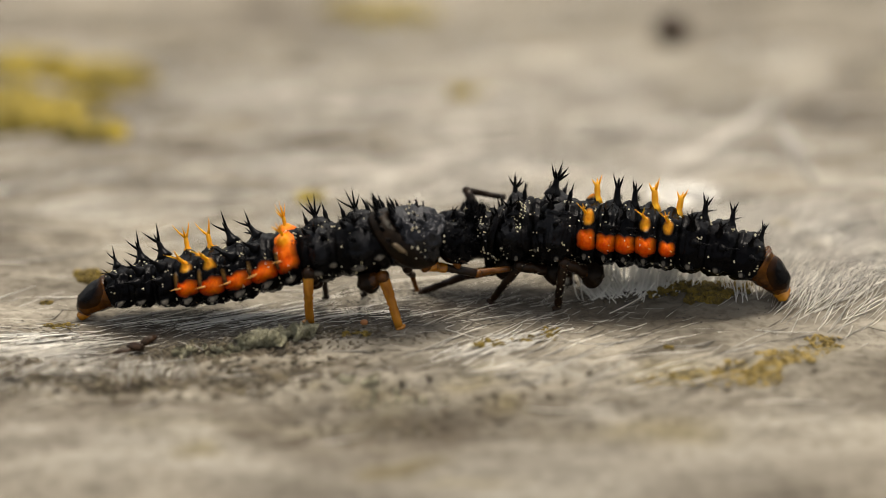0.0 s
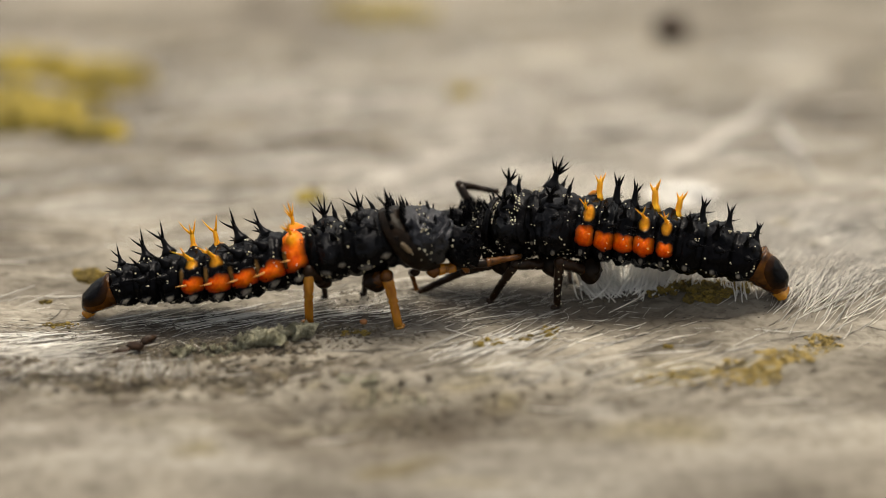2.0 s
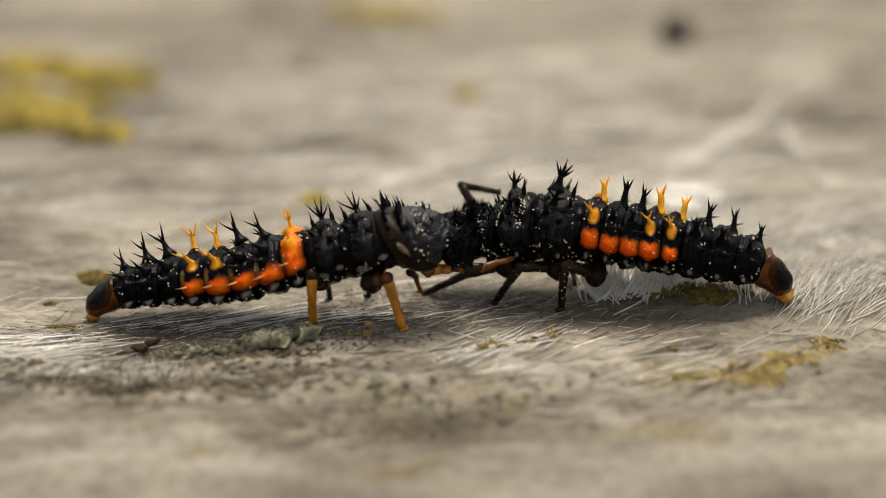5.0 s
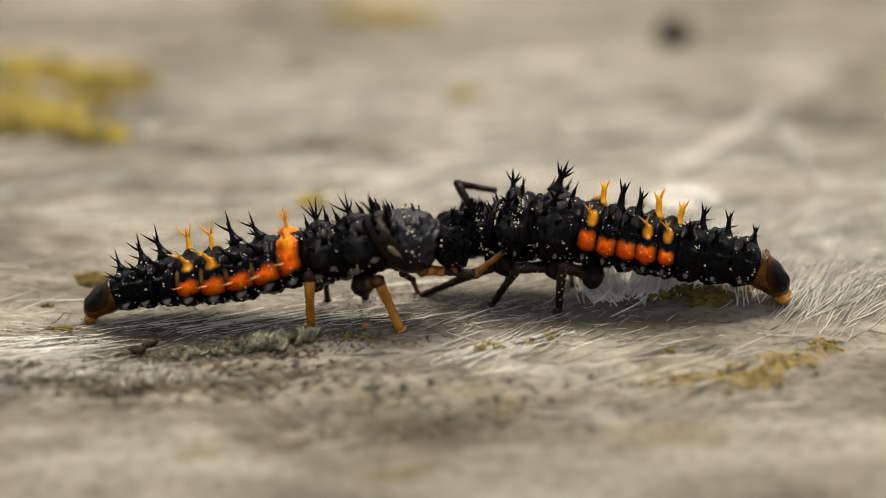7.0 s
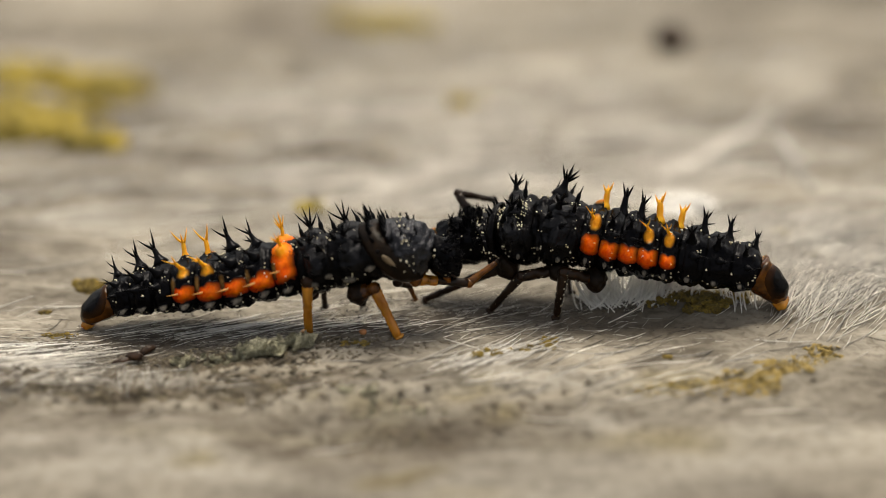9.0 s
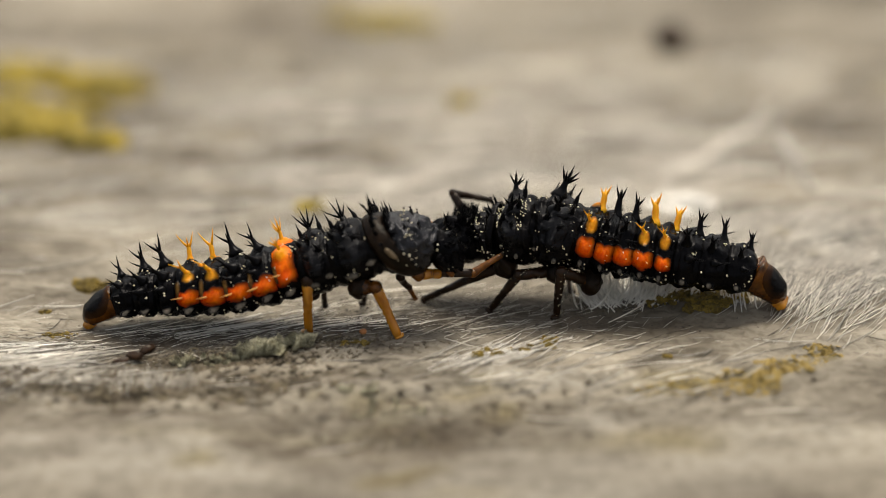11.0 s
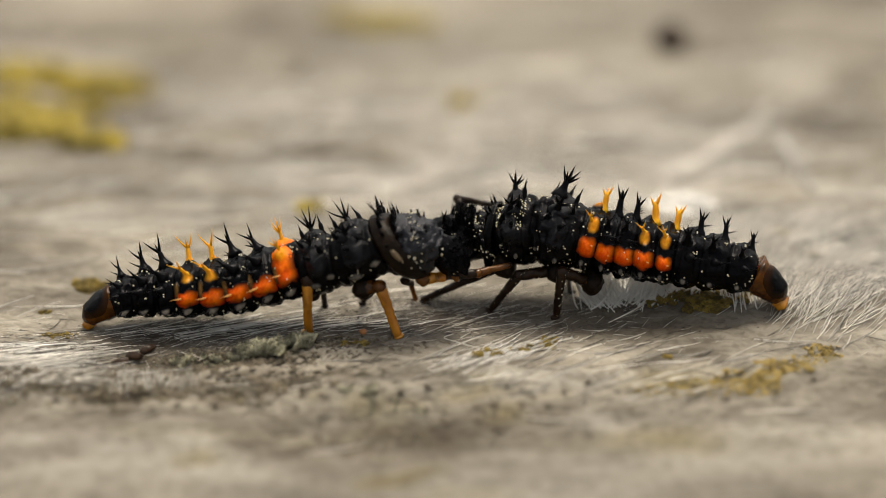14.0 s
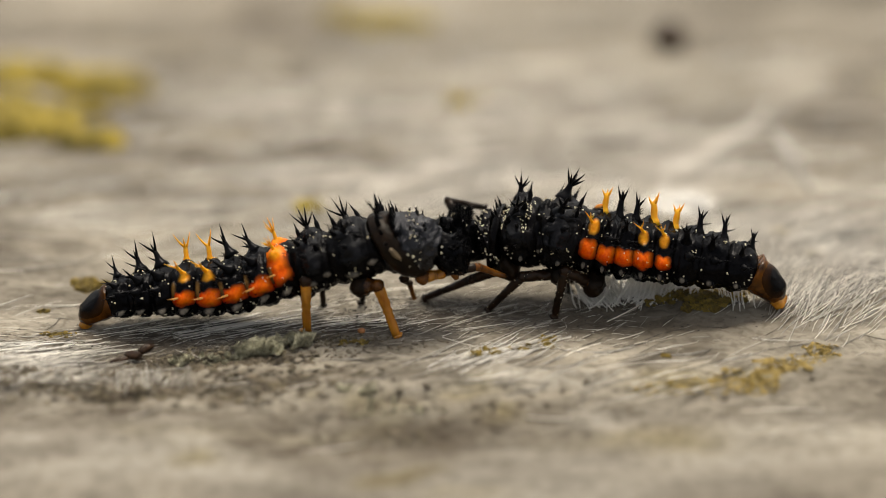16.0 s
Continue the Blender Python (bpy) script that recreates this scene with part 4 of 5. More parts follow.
# How far the body has moved from its rest at each of TIMES: x at rest, then (along x, up).
LEFT_MOVES = [
    (-7.85, [(-0.12, -0.01), (-0.11, -0.01), (0.02, 0.02), (0, -0), (0.01, 0.02), (0, -0), (-0.01, 0.02), (-0, -0), (0, -0.01), (0.03, -0.02), (0.02, -0.02), (0.04, -0.03), (0.02, -0.02), (0.02, -0.02), (0.01, -0.01), (0.06, -0.02), (0.05, -0), (0.06, -0), (0.05, -0.02), (0.04, -0.02), (0.05, -0.01), (0.06, -0.01), (0.06, -0.02), (0.07, -0), (0, -0.04)]),
    (-5.91, [(-0.13, -0.04), (-0.09, -0.02), (0.03, 0.01), (0, -0), (0, 0.03), (-0.02, 0.02), (-0.05, 0.04), (-0.06, 0.03), (-0.07, 0.03), (-0.12, 0.02), (-0.14, 0.06), (-0.09, -0.03), (-0.1, -0.01), (-0.13, -0), (-0.17, 0.06), (-0.07, -0.05), (-0.09, -0.03), (-0.09, -0.05), (-0.08, -0.08), (-0.09, -0.06), (-0.1, -0.06), (-0.07, -0.06), (-0.09, -0.05), (-0.05, -0.06), (-0.15, -0.06)]),
    (-4.68, [(-0.16, -0.02), (-0.1, -0), (0.03, 0.01), (0, -0), (0, 0.02), (-0.02, 0.02), (-0.04, 0.03), (-0.06, 0.03), (-0.08, 0.02), (-0.11, 0.01), (-0.15, 0.05), (-0.1, -0.06), (-0.1, -0.05), (-0.12, -0.06), (-0.19, 0.06), (-0.1, -0.1), (-0.1, -0.08), (-0.12, -0.09), (-0.1, -0.13), (-0.12, -0.12), (-0.12, -0.1), (-0.1, -0.12), (-0.11, -0.09), (-0.08, -0.11), (-0.16, -0.14)]),
    (-3.36, [(-0.2, 0.01), (-0.11, 0.02), (0.03, 0.02), (0, -0), (0, 0.01), (-0.04, -0), (-0.05, 0.01), (-0.08, 0.01), (-0.1, -0.01), (-0.13, -0.02), (-0.17, 0.02), (-0.12, -0.08), (-0.15, -0.06), (-0.15, -0.08), (-0.22, -0.02), (-0.16, -0.13), (-0.17, -0.11), (-0.17, -0.12), (-0.12, -0.16), (-0.15, -0.14), (-0.15, -0.12), (-0.14, -0.12), (-0.16, -0.11), (-0.15, -0.09), (-0.21, -0.13)]),
    (-2.75, [(-0.2, -0.03), (-0.09, -0.03), (0.06, 0), (0, -0), (0.01, -0.02), (-0.04, -0), (-0.07, -0), (-0.1, -0), (-0.12, -0.01), (-0.19, -0.04), (-0.21, -0.02), (-0.2, -0.08), (-0.23, -0.09), (-0.25, -0.09), (-0.27, -0.07), (-0.25, -0.1), (-0.26, -0.11), (-0.24, -0.11), (-0.24, -0.1), (-0.27, -0.09), (-0.25, -0.1), (-0.23, -0.08), (-0.22, -0.08), (-0.2, -0.04), (-0.31, -0.06)]),
    (-1.84, [(-0.2, 0.01), (-0.09, -0.03), (0.04, -0.02), (0, -0), (0.01, -0.02), (-0.06, -0), (-0.09, -0.01), (-0.14, 0.04), (-0.14, -0.01), (-0.25, -0.02), (-0.27, -0.02), (-0.3, -0.01), (-0.33, 0.02), (-0.33, -0), (-0.31, -0.03), (-0.33, -0.02), (-0.34, -0.05), (-0.28, -0.05), (-0.26, -0.04), (-0.29, -0), (-0.25, -0.04), (-0.21, -0.03), (-0.2, -0.04), (-0.19, 0.02), (-0.27, 0)]),
    (-1.28, [(-0.08, -0.07), (-0.11, -0.1), (0.1, -0.06), (0, -0), (0.03, -0.02), (-0.06, 0.02), (-0.07, 0.02), (-0.12, 0.06), (-0.1, 0.01), (-0.25, -0.02), (-0.31, -0.06), (-0.32, -0.01), (-0.35, 0.02), (-0.37, -0), (-0.35, -0.11), (-0.29, 0.07), (-0.26, 0.06), (-0.14, 0.06), (-0.14, 0.09), (-0.17, 0.1), (-0.17, 0.05), (-0.11, 0.05), (-0.1, 0.02), (-0.07, 0.1), (-0.19, 0.07)]),
    (-0.49, [(-0.24, 0.1), (-0.11, 0.05), (0.04, -0.04), (0, -0), (-0.03, -0.02), (-0.08, 0.04), (-0.11, 0.02), (-0.14, 0.08), (-0.2, -0.01), (-0.29, 0.11), (-0.33, 0.07), (-0.3, 0.16), (-0.33, 0.17), (-0.35, 0.15), (-0.43, -0.01), (-0.35, 0.13), (-0.36, 0.11), (-0.31, -0.06), (-0.26, -0.04), (-0.29, 0.02), (-0.25, 0.01), (-0.23, -0.01), (-0.22, -0.06), (-0.2, 0.02), (-0.23, 0.03)]),
]
RIGHT_MOVES = [
    (7.84, [(0.02, -0.01), (0, 0.01), (-0, -0), (0, -0), (0.01, -0), (0, -0), (0.01, -0), (-0, -0), (0, 0.01), (-0.01, 0.02), (0, 0.01), (-0, 0.01), (0, 0.02), (0.01, 0.02), (0.01, 0.01), (0, 0), (0.02, -0), (0, 0.02), (-0.01, 0), (0, -0), (0.01, 0.01), (0, -0.01), (-0, 0), (0.01, -0), (0, 0.01)]),
    (7.20, [(0.04, 0.01), (-0.04, 0.01), (-0, 0), (0, -0), (-0.01, -0), (0, 0.02), (-0.01, 0.02), (-0, -0), (0, 0.01), (-0.01, 0.02), (-0.02, 0.03), (-0.02, 0.01), (0, 0.02), (0.01, 0.02), (0.03, 0.04), (-0.04, 0), (-0.01, 0.02), (-0.04, -0), (-0.03, 0), (0, 0.02), (-0.01, 0.01), (-0.02, 0.01), (-0, 0), (-0.01, 0.02), (0, 0.01)]),
    (6.78, [(0.06, 0.06), (-0.04, 0.03), (-0, -0), (0, -0), (-0.01, -0), (0, -0.02), (-0.01, -0.03), (-0, -0.02), (-0, -0.03), (-0.03, -0.02), (-0.06, -0.04), (-0.06, -0.06), (-0, -0.03), (0.01, -0.02), (0.02, -0.01), (-0.1, -0.06), (-0.05, -0.04), (-0.08, -0.04), (-0.09, -0.06), (-0.04, -0.04), (-0.07, -0.04), (-0.08, -0.03), (-0.06, -0), (-0.07, -0.02), (-0.04, -0.02)]),
    (6.12, [(0.04, 0.06), (-0.06, 0.03), (-0, 0), (0, -0), (-0.01, -0), (-0, -0.04), (-0.01, -0.07), (0.02, -0.04), (0.02, -0.05), (-0.01, -0.07), (-0.04, -0.08), (-0.06, -0.1), (0.02, -0.05), (0.02, -0.04), (0.04, -0.03), (-0.08, -0.11), (-0.03, -0.09), (-0.08, -0.09), (-0.09, -0.08), (-0.02, -0.07), (-0.05, -0.08), (-0.08, -0.08), (-0.06, -0.06), (-0.05, -0.07), (-0.04, -0.06)]),
    (5.19, [(0.04, 0.03), (-0.04, 0.01), (0.01, 0.01), (0, -0), (-0.01, -0.01), (0.01, -0.04), (0.01, -0.06), (0.01, -0.04), (0.02, -0.04), (0.01, -0.08), (-0.02, -0.11), (-0.03, -0.12), (0.05, -0.07), (0.05, -0.07), (0.07, -0.05), (-0.05, -0.13), (-0.01, -0.1), (-0.05, -0.12), (-0.05, -0.12), (0.01, -0.08), (-0.01, -0.1), (-0.03, -0.11), (-0.02, -0.11), (-0, -0.1), (0.02, -0.1)]),
    (4.58, [(0.03, 0.01), (-0.04, 0.03), (0.02, 0.02), (0, -0), (0.01, -0), (0.04, -0.07), (0.03, -0.07), (0.04, -0.05), (0.04, -0.05), (0.07, -0.09), (0.04, -0.1), (0.04, -0.1), (0.12, -0.07), (0.12, -0.07), (0.12, -0.05), (0, -0.11), (0.05, -0.11), (-0.02, -0.11), (-0.01, -0.11), (0.06, -0.09), (0.03, -0.1), (0.02, -0.1), (0.04, -0.11), (0.03, -0.11), (0.06, -0.13)]),
    (3.47, [(0.06, -0.05), (-0.04, 0.02), (0.01, 0.02), (0, -0), (0.01, 0.01), (0.04, -0), (0.03, -0.03), (0.03, -0.02), (0.03, 0), (0.05, -0), (0.02, -0.02), (0.03, -0.03), (0.11, 0.02), (0.13, 0.03), (0.14, 0.04), (0.01, -0.05), (0.06, -0.03), (0.01, -0.08), (0.01, -0.06), (0.08, 0.01), (0.06, -0.04), (0.06, -0.06), (0.09, -0.06), (0.09, -0.08), (0.13, -0.1)]),
    (2.62, [(0.08, -0.14), (-0.04, 0.01), (0.06, -0), (0, -0), (0.05, 0.02), (0.08, -0), (0.09, -0.03), (0.04, -0.02), (0.06, -0.01), (0.05, -0), (0.06, 0.03), (0.08, 0.03), (0.16, 0.06), (0.19, 0.06), (0.21, 0.08), (0.12, 0.02), (0.16, 0.04), (0.1, -0.02), (0.09, 0), (0.16, 0.09), (0.15, 0.05), (0.16, 0.03), (0.2, 0), (0.19, -0.02), (0.25, -0.06)]),
    (1.52, [(0.18, -0.14), (-0.02, -0.01), (0.08, 0.02), (0, -0), (0.05, 0.04), (0.1, 0.02), (0.09, 0.02), (0.04, -0), (0.08, 0.01), (0.03, 0.06), (0.08, 0.09), (0.12, 0.12), (0.16, 0.21), (0.21, 0.22), (0.21, 0.21), (0.2, 0.22), (0.22, 0.26), (0.18, 0.11), (0.15, 0.16), (0.2, 0.3), (0.19, 0.22), (0.22, 0.23), (0.3, 0.17), (0.31, 0.15), (0.39, 0.14)]),
    (0.34, [(-0.04, -0.03), (-0.06, -0.08), (0.06, -0.09), (0, -0), (0.03, -0.05), (-0.04, -0), (-0.05, -0.03), (-0.06, -0.02), (0.06, -0.03), (-0.15, -0.02), (-0.02, 0.03), (-0.08, -0.01), (-0.06, -0.02), (-0.09, -0), (0.03, -0.01), (-0.14, 0.02), (-0.11, -0), (0, -0), (-0.05, -0.02), (-0.06, -0.09), (-0.19, 0.05), (-0.26, 0.05), (-0.26, 0), (-0.27, -0.04), (-0.3, -0.02)]),
    (0.60, [(0.16, -0.18), (-0.04, -0.08), (0.02, -0.09), (0, -0), (0.01, -0.05), (-0.04, -0.02), (-0.05, -0.03), (-0.04, -0.05), (0.02, -0.01), (-0.15, -0.02), (-0.08, 0.07), (-0.08, -0.01), (-0.1, -0), (-0.08, -0), (-0.01, -0.01), (-0.14, -0.02), (-0.11, -0.02), (0, -0.04), (-0.07, -0.06), (-0.06, -0.11), (-0.03, -0.15), (-0.16, -0.14), (-0.14, -0.22), (-0.15, -0.31), (-0.2, -0.23)]),
]
RIGHT_KNEE = RIGHT_MOVES.pop()
NAMES = ["tail"] + ["abdomen_segment"] * 8 + ["thorax_segment"] * 3 + ["head"]


def drift(moves, x, k):
    """The body's shift at rest place x and time TIMES[k]."""
    order = sorted(moves)
    xs = [m[0] for m in order]
    return Vector((float(np.interp(x, xs, [m[1][k][0] for m in order])), 0, float(np.interp(x, xs, [m[1][k][1] for m in order]))))


def ring_pose(a, c, way, roll):
    """The pose of a ring between its tail node a and head node c."""
    d = c - a
    yaw = math.degrees(math.atan2(d.y, d.x))
    pitch = math.degrees(math.atan2(d.z, math.hypot(d.x, d.y)))
    m = (a + c) / 2
    return pose(m.x * MM, m.y * MM, m.z * MM, roll, -pitch, yaw)


def pronotum(name, root, length, r, ring, sd, way):
    """The first thorax ring: a wrinkled shield with a slanting collar and a row of thorns."""
    v, f = ball(length * (0.60 if way > 0 else 0.78), r * 1.06, r * 1.0, 0.08, 3.0, sd, 72, 108)
    v = [Vector(p) * (1 + 0.15 * (abs(noise.noise(Vector((p[0] * 6.5, p[1] * 3.2, p[2] * 3.2 + sd)))) - 0.25) + 0.035 * noise.noise(Vector(p) * 12)) for p in v]
    ob = part(name, mesh_of(name, v, f, SHIELD if way > 0 else DULL), root, "wrinkled glossy black shield behind the head")
    path, k = [], 30
    for i in range(k + 1):
        w = 2 * math.pi * i / k
        path.append(Vector((-length * 0.17 - math.cos(w) * r * 0.58, math.sin(w) * r * 1.03, math.cos(w) * r * 0.98)))
    v, f, sides = [], [], 10
    wide, deep = (0.24, 0.085) if way > 0 else (0.10, 0.045)
    for i, p in enumerate(path):
        out = Vector((0, p.y, p.z)).normalized()
        along = (path[(i + 1) % k] - path[i - 1 if i else k - 1]).normalized()
        axis = along.cross(out).normalized()
        swell = 1 + 0.2 * noise.noise(p * 3)
        for j in range(sides):
            w = 2 * math.pi * j / sides
            v.append(p + axis * (math.cos(w) * wide * swell) + out * (math.sin(w) * deep * swell))
    for i in range(k):
        for j in range(sides):
            f.append((i * sides + j, i * sides + (j + 1) % sides, (i + 1) * sides + (j + 1) % sides, (i + 1) * sides + j))
    part("collar", mesh_of("collar", v, f, COLLAR if way > 0 else DULL), ob, "dull brown-black collar")
    for side in (-1, 1):
        if way > 0:
            v, f = ball(0.065, 0.045, 0.19, 0.25, 1.4, sd, 8, 12)
            spot = part("pale_spot", mesh_of("pale_spot", v, f, TAN), ob, "pale tan spot")
            w = 1.30 * side
            spot.matrix_basis = pose((-length * 0.13 - math.cos(w) * r * 0.5) * MM, math.sin(w) * r * 1.21 * MM, math.cos(w) * r * 0.98 * MM, 0, -35, 0)
        for n, w in enumerate((0.12, 0.42, 0.72, 1.05) if way > 0 else (0.30,)):
            for q in (0, 1):
                p = Vector((-length * (0.20 - 0.24 * q) - math.cos(w) * r * 0.52, side * math.sin(w) * r * 1.08, math.cos(w) * r * (1.04 - 0.05 * q)))
                out = Vector((-0.15, side * math.sin(w), math.cos(w) * 1.1))
                t = part("spine", SPINES["thorn"][(n + q) % 4] if n or q or way < 0 else SPINES["cluster"][sd % 4], ob)
                z = (0.95 - 0.25 * q - 0.1 * n) * (1 if way > 0 else 0.6) * (1 if n or q else 0.8)
                t.matrix_basis = Matrix.LocRotScale(p * MM, out.to_track_quat("Z", "Y"), (z, z, z))
        rnd = random.Random(sd * 3 + side)
        for _ in range(8):
            set_spine(ob, ring, "small", rnd.uniform(0.55, 0.95), side * rnd.uniform(0.1, 1.3), rnd.randrange(999), -10, 0.4)
    dust(ob, ring, 50 if way > 0 else 120, sd)
    return ob


def body(label, nodes, moves, way, roll, seed):
    """The animal's root and its rings; returns the root and the poses to key."""
    root = tagged(new("larva"), label, "larva", "two ladybird larvae")
    keys = []
    pts = [Vector(n[:3]) for n in nodes]
    for i, name in enumerate(NAMES):
        a, c = pts[i], pts[i + 1]
        length = (c - a).length
        sd = seed + i
        number = 9 - i  # abdominal ring, 1 next to the thorax
        if name == "tail":
            ring = TailRing(length, nodes[i][3], nodes[i + 1][3] * 0.97, sd)
            ob = part(name, ring.mesh(name, TAILR if way < 0 else TAIL), root, "amber-brown tail tip that grips the wood")
            part("tail_plate", ring.patch("tail_plate", PLATE, 0.54 if way > 0 else 0.47, (0.35 if way > 0 else 0.55) * -way, 0.52 if way > 0 else 0.42, 1.45 if way > 0 else 1.15, 0.02), ob, "glossy black plate")
            big = 1.0 if way > 0 else 1.4
            v, f = ball(0.15 * big, 0.20 * big, 0.13 * big, 0.25, 1.5, sd, 12, 18, (-length * 0.40, 0, -0.24 if way > 0 else -0.20))
            part("sucker", mesh_of("sucker", v, f, AMBER), ob, "amber sucker at the tail's end")
        elif name == "abdomen_segment":
            ring = Ring(length, nodes[i][3], nodes[i + 1][3], sd, 0.13 if way > 0 else 0.09)
            ob = part(name, ring.mesh(name, BLACK), root)
            for side in (-1, 1):
                near = side == -way
                size = 1.0 if number < 6 else 0.95 if number == 6 else 0.85 if number == 7 else 0.65
                if way > 0:
                    top, u, w, back = "yellow_fan" if number == 1 else "yellow" if number in (4, 5) else "black", 0.48, RIDGE if number > 1 else 0.34, (26 if near else 10) if number > 1 else -6
                    size *= 0.86 if near and number < 6 else 1.0
                else:
                    top, u, w, back = "yellow_crown" if number in (1, 4, 5) else "crown", 0.62 if near else 0.22, RIDGE, 0
                    size *= 0.66 if near and number < 6 else 1.08
                    if near and number in (1, 4, 5):
                        top, back = "yellow", -28
                set_spine(ob, ring, top, u, side * w, sd * 10 + side, back, size * (0.92 if way > 0 else 0.95))
                if number in (4, 5):
                    part("yellow_spot", ring.patch("yellow_spot", YSPOT, u + (0.06 if way > 0 else -0.02), side * (w + (0.15 if way > 0 else 0.17)), 0.33 if way > 0 else 0.36, 0.29, 0.014), ob, "amber-yellow spot")
                if number == 1:
                    part("orange_spot", ring.patch("orange_spot", ORANGE, 0.5, side * (0.92 if way > 0 else 1.18), 0.56 if way > 0 else 0.60, 0.72 if way > 0 else 0.42, 0.014, True, 0.25, -0.3), ob, "bright orange side spot")
                    part("top_spot", ring.patch("top_spot", YTOP if way > 0 else YSPOT, 0.5, side * (0.44 if way > 0 else 0.58), 0.44 if way > 0 else 0.36, 0.44 if way > 0 else 0.34, 0.024), ob, "amber-yellow spot below a spine")
                    set_spine(ob, ring, "pale", 0.36, side * 1.12, sd * 10 + 3 + side, 66 if way > 0 else 15, 0.72 if way > 0 else 0.4)
                elif number <= 5:
                    part("orange_spot", ring.patch("orange_spot", ORANGE, 0.54 if way > 0 else 0.52, side * (1.27 if way > 0 else 1.22), 0.62 if way > 0 else 0.72 if number < 5 else 0.52,
                                                   0.40 if way > 0 else 0.39 if number < 5 else 0.30, 0.012, True, 0.46, 0.5 if way > 0 else 0.0), ob, "bright orange side spot")
                    set_spine(ob, ring, "pale", 0.34, side * 1.28, sd * 10 + 3 + side, 62 if way > 0 else 15, 0.74 if way > 0 else 0.4)
                else:
                    set_spine(ob, ring, "black", 0.4, side * 0.95, sd * 10 + 3 + side, 35, 0.66 if number < 8 else 0.5)
                if number <= 5 and way > 0:
                    part("pale_stripe", ring.patch("pale_stripe", STRIPE, 0.13, side * 1.02, 0.15, 0.44, 0.012), ob, "dull amber stripe")
                if number in (2, 3):
                    set_spine(ob, ring, "small", 0.35, side * 0.80, sd * 10 + 5 + side, 40)
                part("pale_tubercle", ring.patch("pale_tubercle", PALE, 0.54, side * 1.70, 0.24 if way > 0 else 0.13, 0.095, 0.03), ob, "small pale grey tubercle")
                set_spine(ob, ring, "small", 0.4, side * 1.72, sd * 10 + 7 + side, 25, 0.45)
            dust(ob, ring, 22, sd)
        elif i == 11:
            ring = Ring(length * 0.75, nodes[i][3] * 0.98, nodes[i + 1][3] * 0.98, sd, 0.02, 0.08)
            ob = pronotum(name, root, length, nodes[i][3], ring, sd, way)
        elif name == "thorax_segment":
            ring = Ring(length, nodes[i][3], nodes[i + 1][3], sd, 0.04 if way > 0 else 0.08, 0.05 if way > 0 else 0.13, 1.1, 0.06)
            ob = part(name, ring.mesh(name, DULL, 33, 72), root)
            for side in (-1, 1):
                for w, u, kind, size in ((0.40, 0.5 if way > 0 or i == 10 else 0.58, "cluster" if way > 0 else "thicket", 0.85 if way > 0 or i == 10 else 1.05), (0.85, 0.45, "thorn", 0.9), (0.62, 0.75, "thorn", 0.8),
                                         (0.30, 0.22, "thorn", 0.8), (1.3, 0.5, "small", 0.7)):
                    set_spine(ob, ring, kind, u, side * w, sd * 10 + int(w * 40) + side, 12, size)
                part("back_plate", ring.patch("back_plate", GLOSS, 0.56, side * 1.00, 0.36, 0.52, 0.13 if way > 0 else 0.08), ob, "glossy black side plate")
                part("back_plate", ring.patch("back_plate", GLOSS, 0.5, side * 0.36, 0.36, 0.28, 0.08), ob, "glossy black back plate")
                part("pale_tubercle", ring.patch("pale_tubercle", PALE, 0.42, side * 1.74, 0.20 if way > 0 else 0.07, 0.13 if way > 0 else 0.08, 0.03), ob, "small pale grey tubercle")
                part("pale_tubercle", ring.patch("pale_tubercle", PALE, 0.90, side * 1.55, 0.15 if way > 0 else 0.05, 0.13 if way > 0 else 0.09, 0.03), ob, "small pale grey tubercle")
            dust(ob, ring, 46 if way > 0 else 90, sd)
            if way < 0 and i == 10:
                dust(ob, ring, 120, sd + 5, 0.0, 0.9)
        else:
            ring = Ring(length, nodes[i][3] * (0.6 if way > 0 else 0.84), nodes[i + 1][3] * (0.6 if way > 0 else 0.95), sd, 0.02, 0.1)
            r = nodes[i][3] * (0.58 if way > 0 else 0.84)
            v, f = ball(length * (0.72 if way > 0 else 0.9), r, r, 0.13, 2.6, sd, 26, 40)
            ob = part(name, mesh_of(name, v, f, BLACK), root, "wrinkled glossy black head")
            for side in (-1, 1):
                v, f = lathe([(length * 0.45, side * r * 0.3, -r * 0.5), (length * 0.68, side * r * 0.26, -r * 0.62), (length * 0.78, side * r * 0.05, -r * 0.66)],
                             [0.09, 0.06, 0.01], 8)
                part("jaw", mesh_of("jaw", v, f, RUST), ob, "brown curved jaw")
                v, f = lathe([(length * 0.4, side * r * 0.55, -r * 0.1), (length * 0.62, side * r * 0.7, 0), (length * 0.72, side * r * 0.72, 0.05)], [0.035, 0.028, 0.008], 6)
                part("antenna", mesh_of("antenna", v, f, UMBER), ob)
                for e in range(3):
                    v, f = ball(0.035, 0.035, 0.035, 0, 1, 0, 6, 8, (length * (0.22 + 0.06 * e), side * r * 0.84, r * (0.12 - 0.1 * e)))
                    part("eye", mesh_of("eye", v, f, BLACK), ob)
                rnd = random.Random(sd + side)
                for _ in range(22 if way > 0 else 26):
                    set_spine(ob, ring, "small", rnd.uniform(0.2, 0.95), side * rnd.uniform(0.0, 1.6), rnd.randrange(999), 0, 0.6 if way > 0 else 1.1)
            dust(ob, ring, 26, sd)
        rows = []
        for k, t in enumerate(TIMES):
            rows.append((t, ring_pose(a + drift(moves, a.x, k), c + drift(moves, c.x, k), way, roll)))
        ob.matrix_basis = rows[3][1]
        keys.append((ob, rows))
    return root, keys


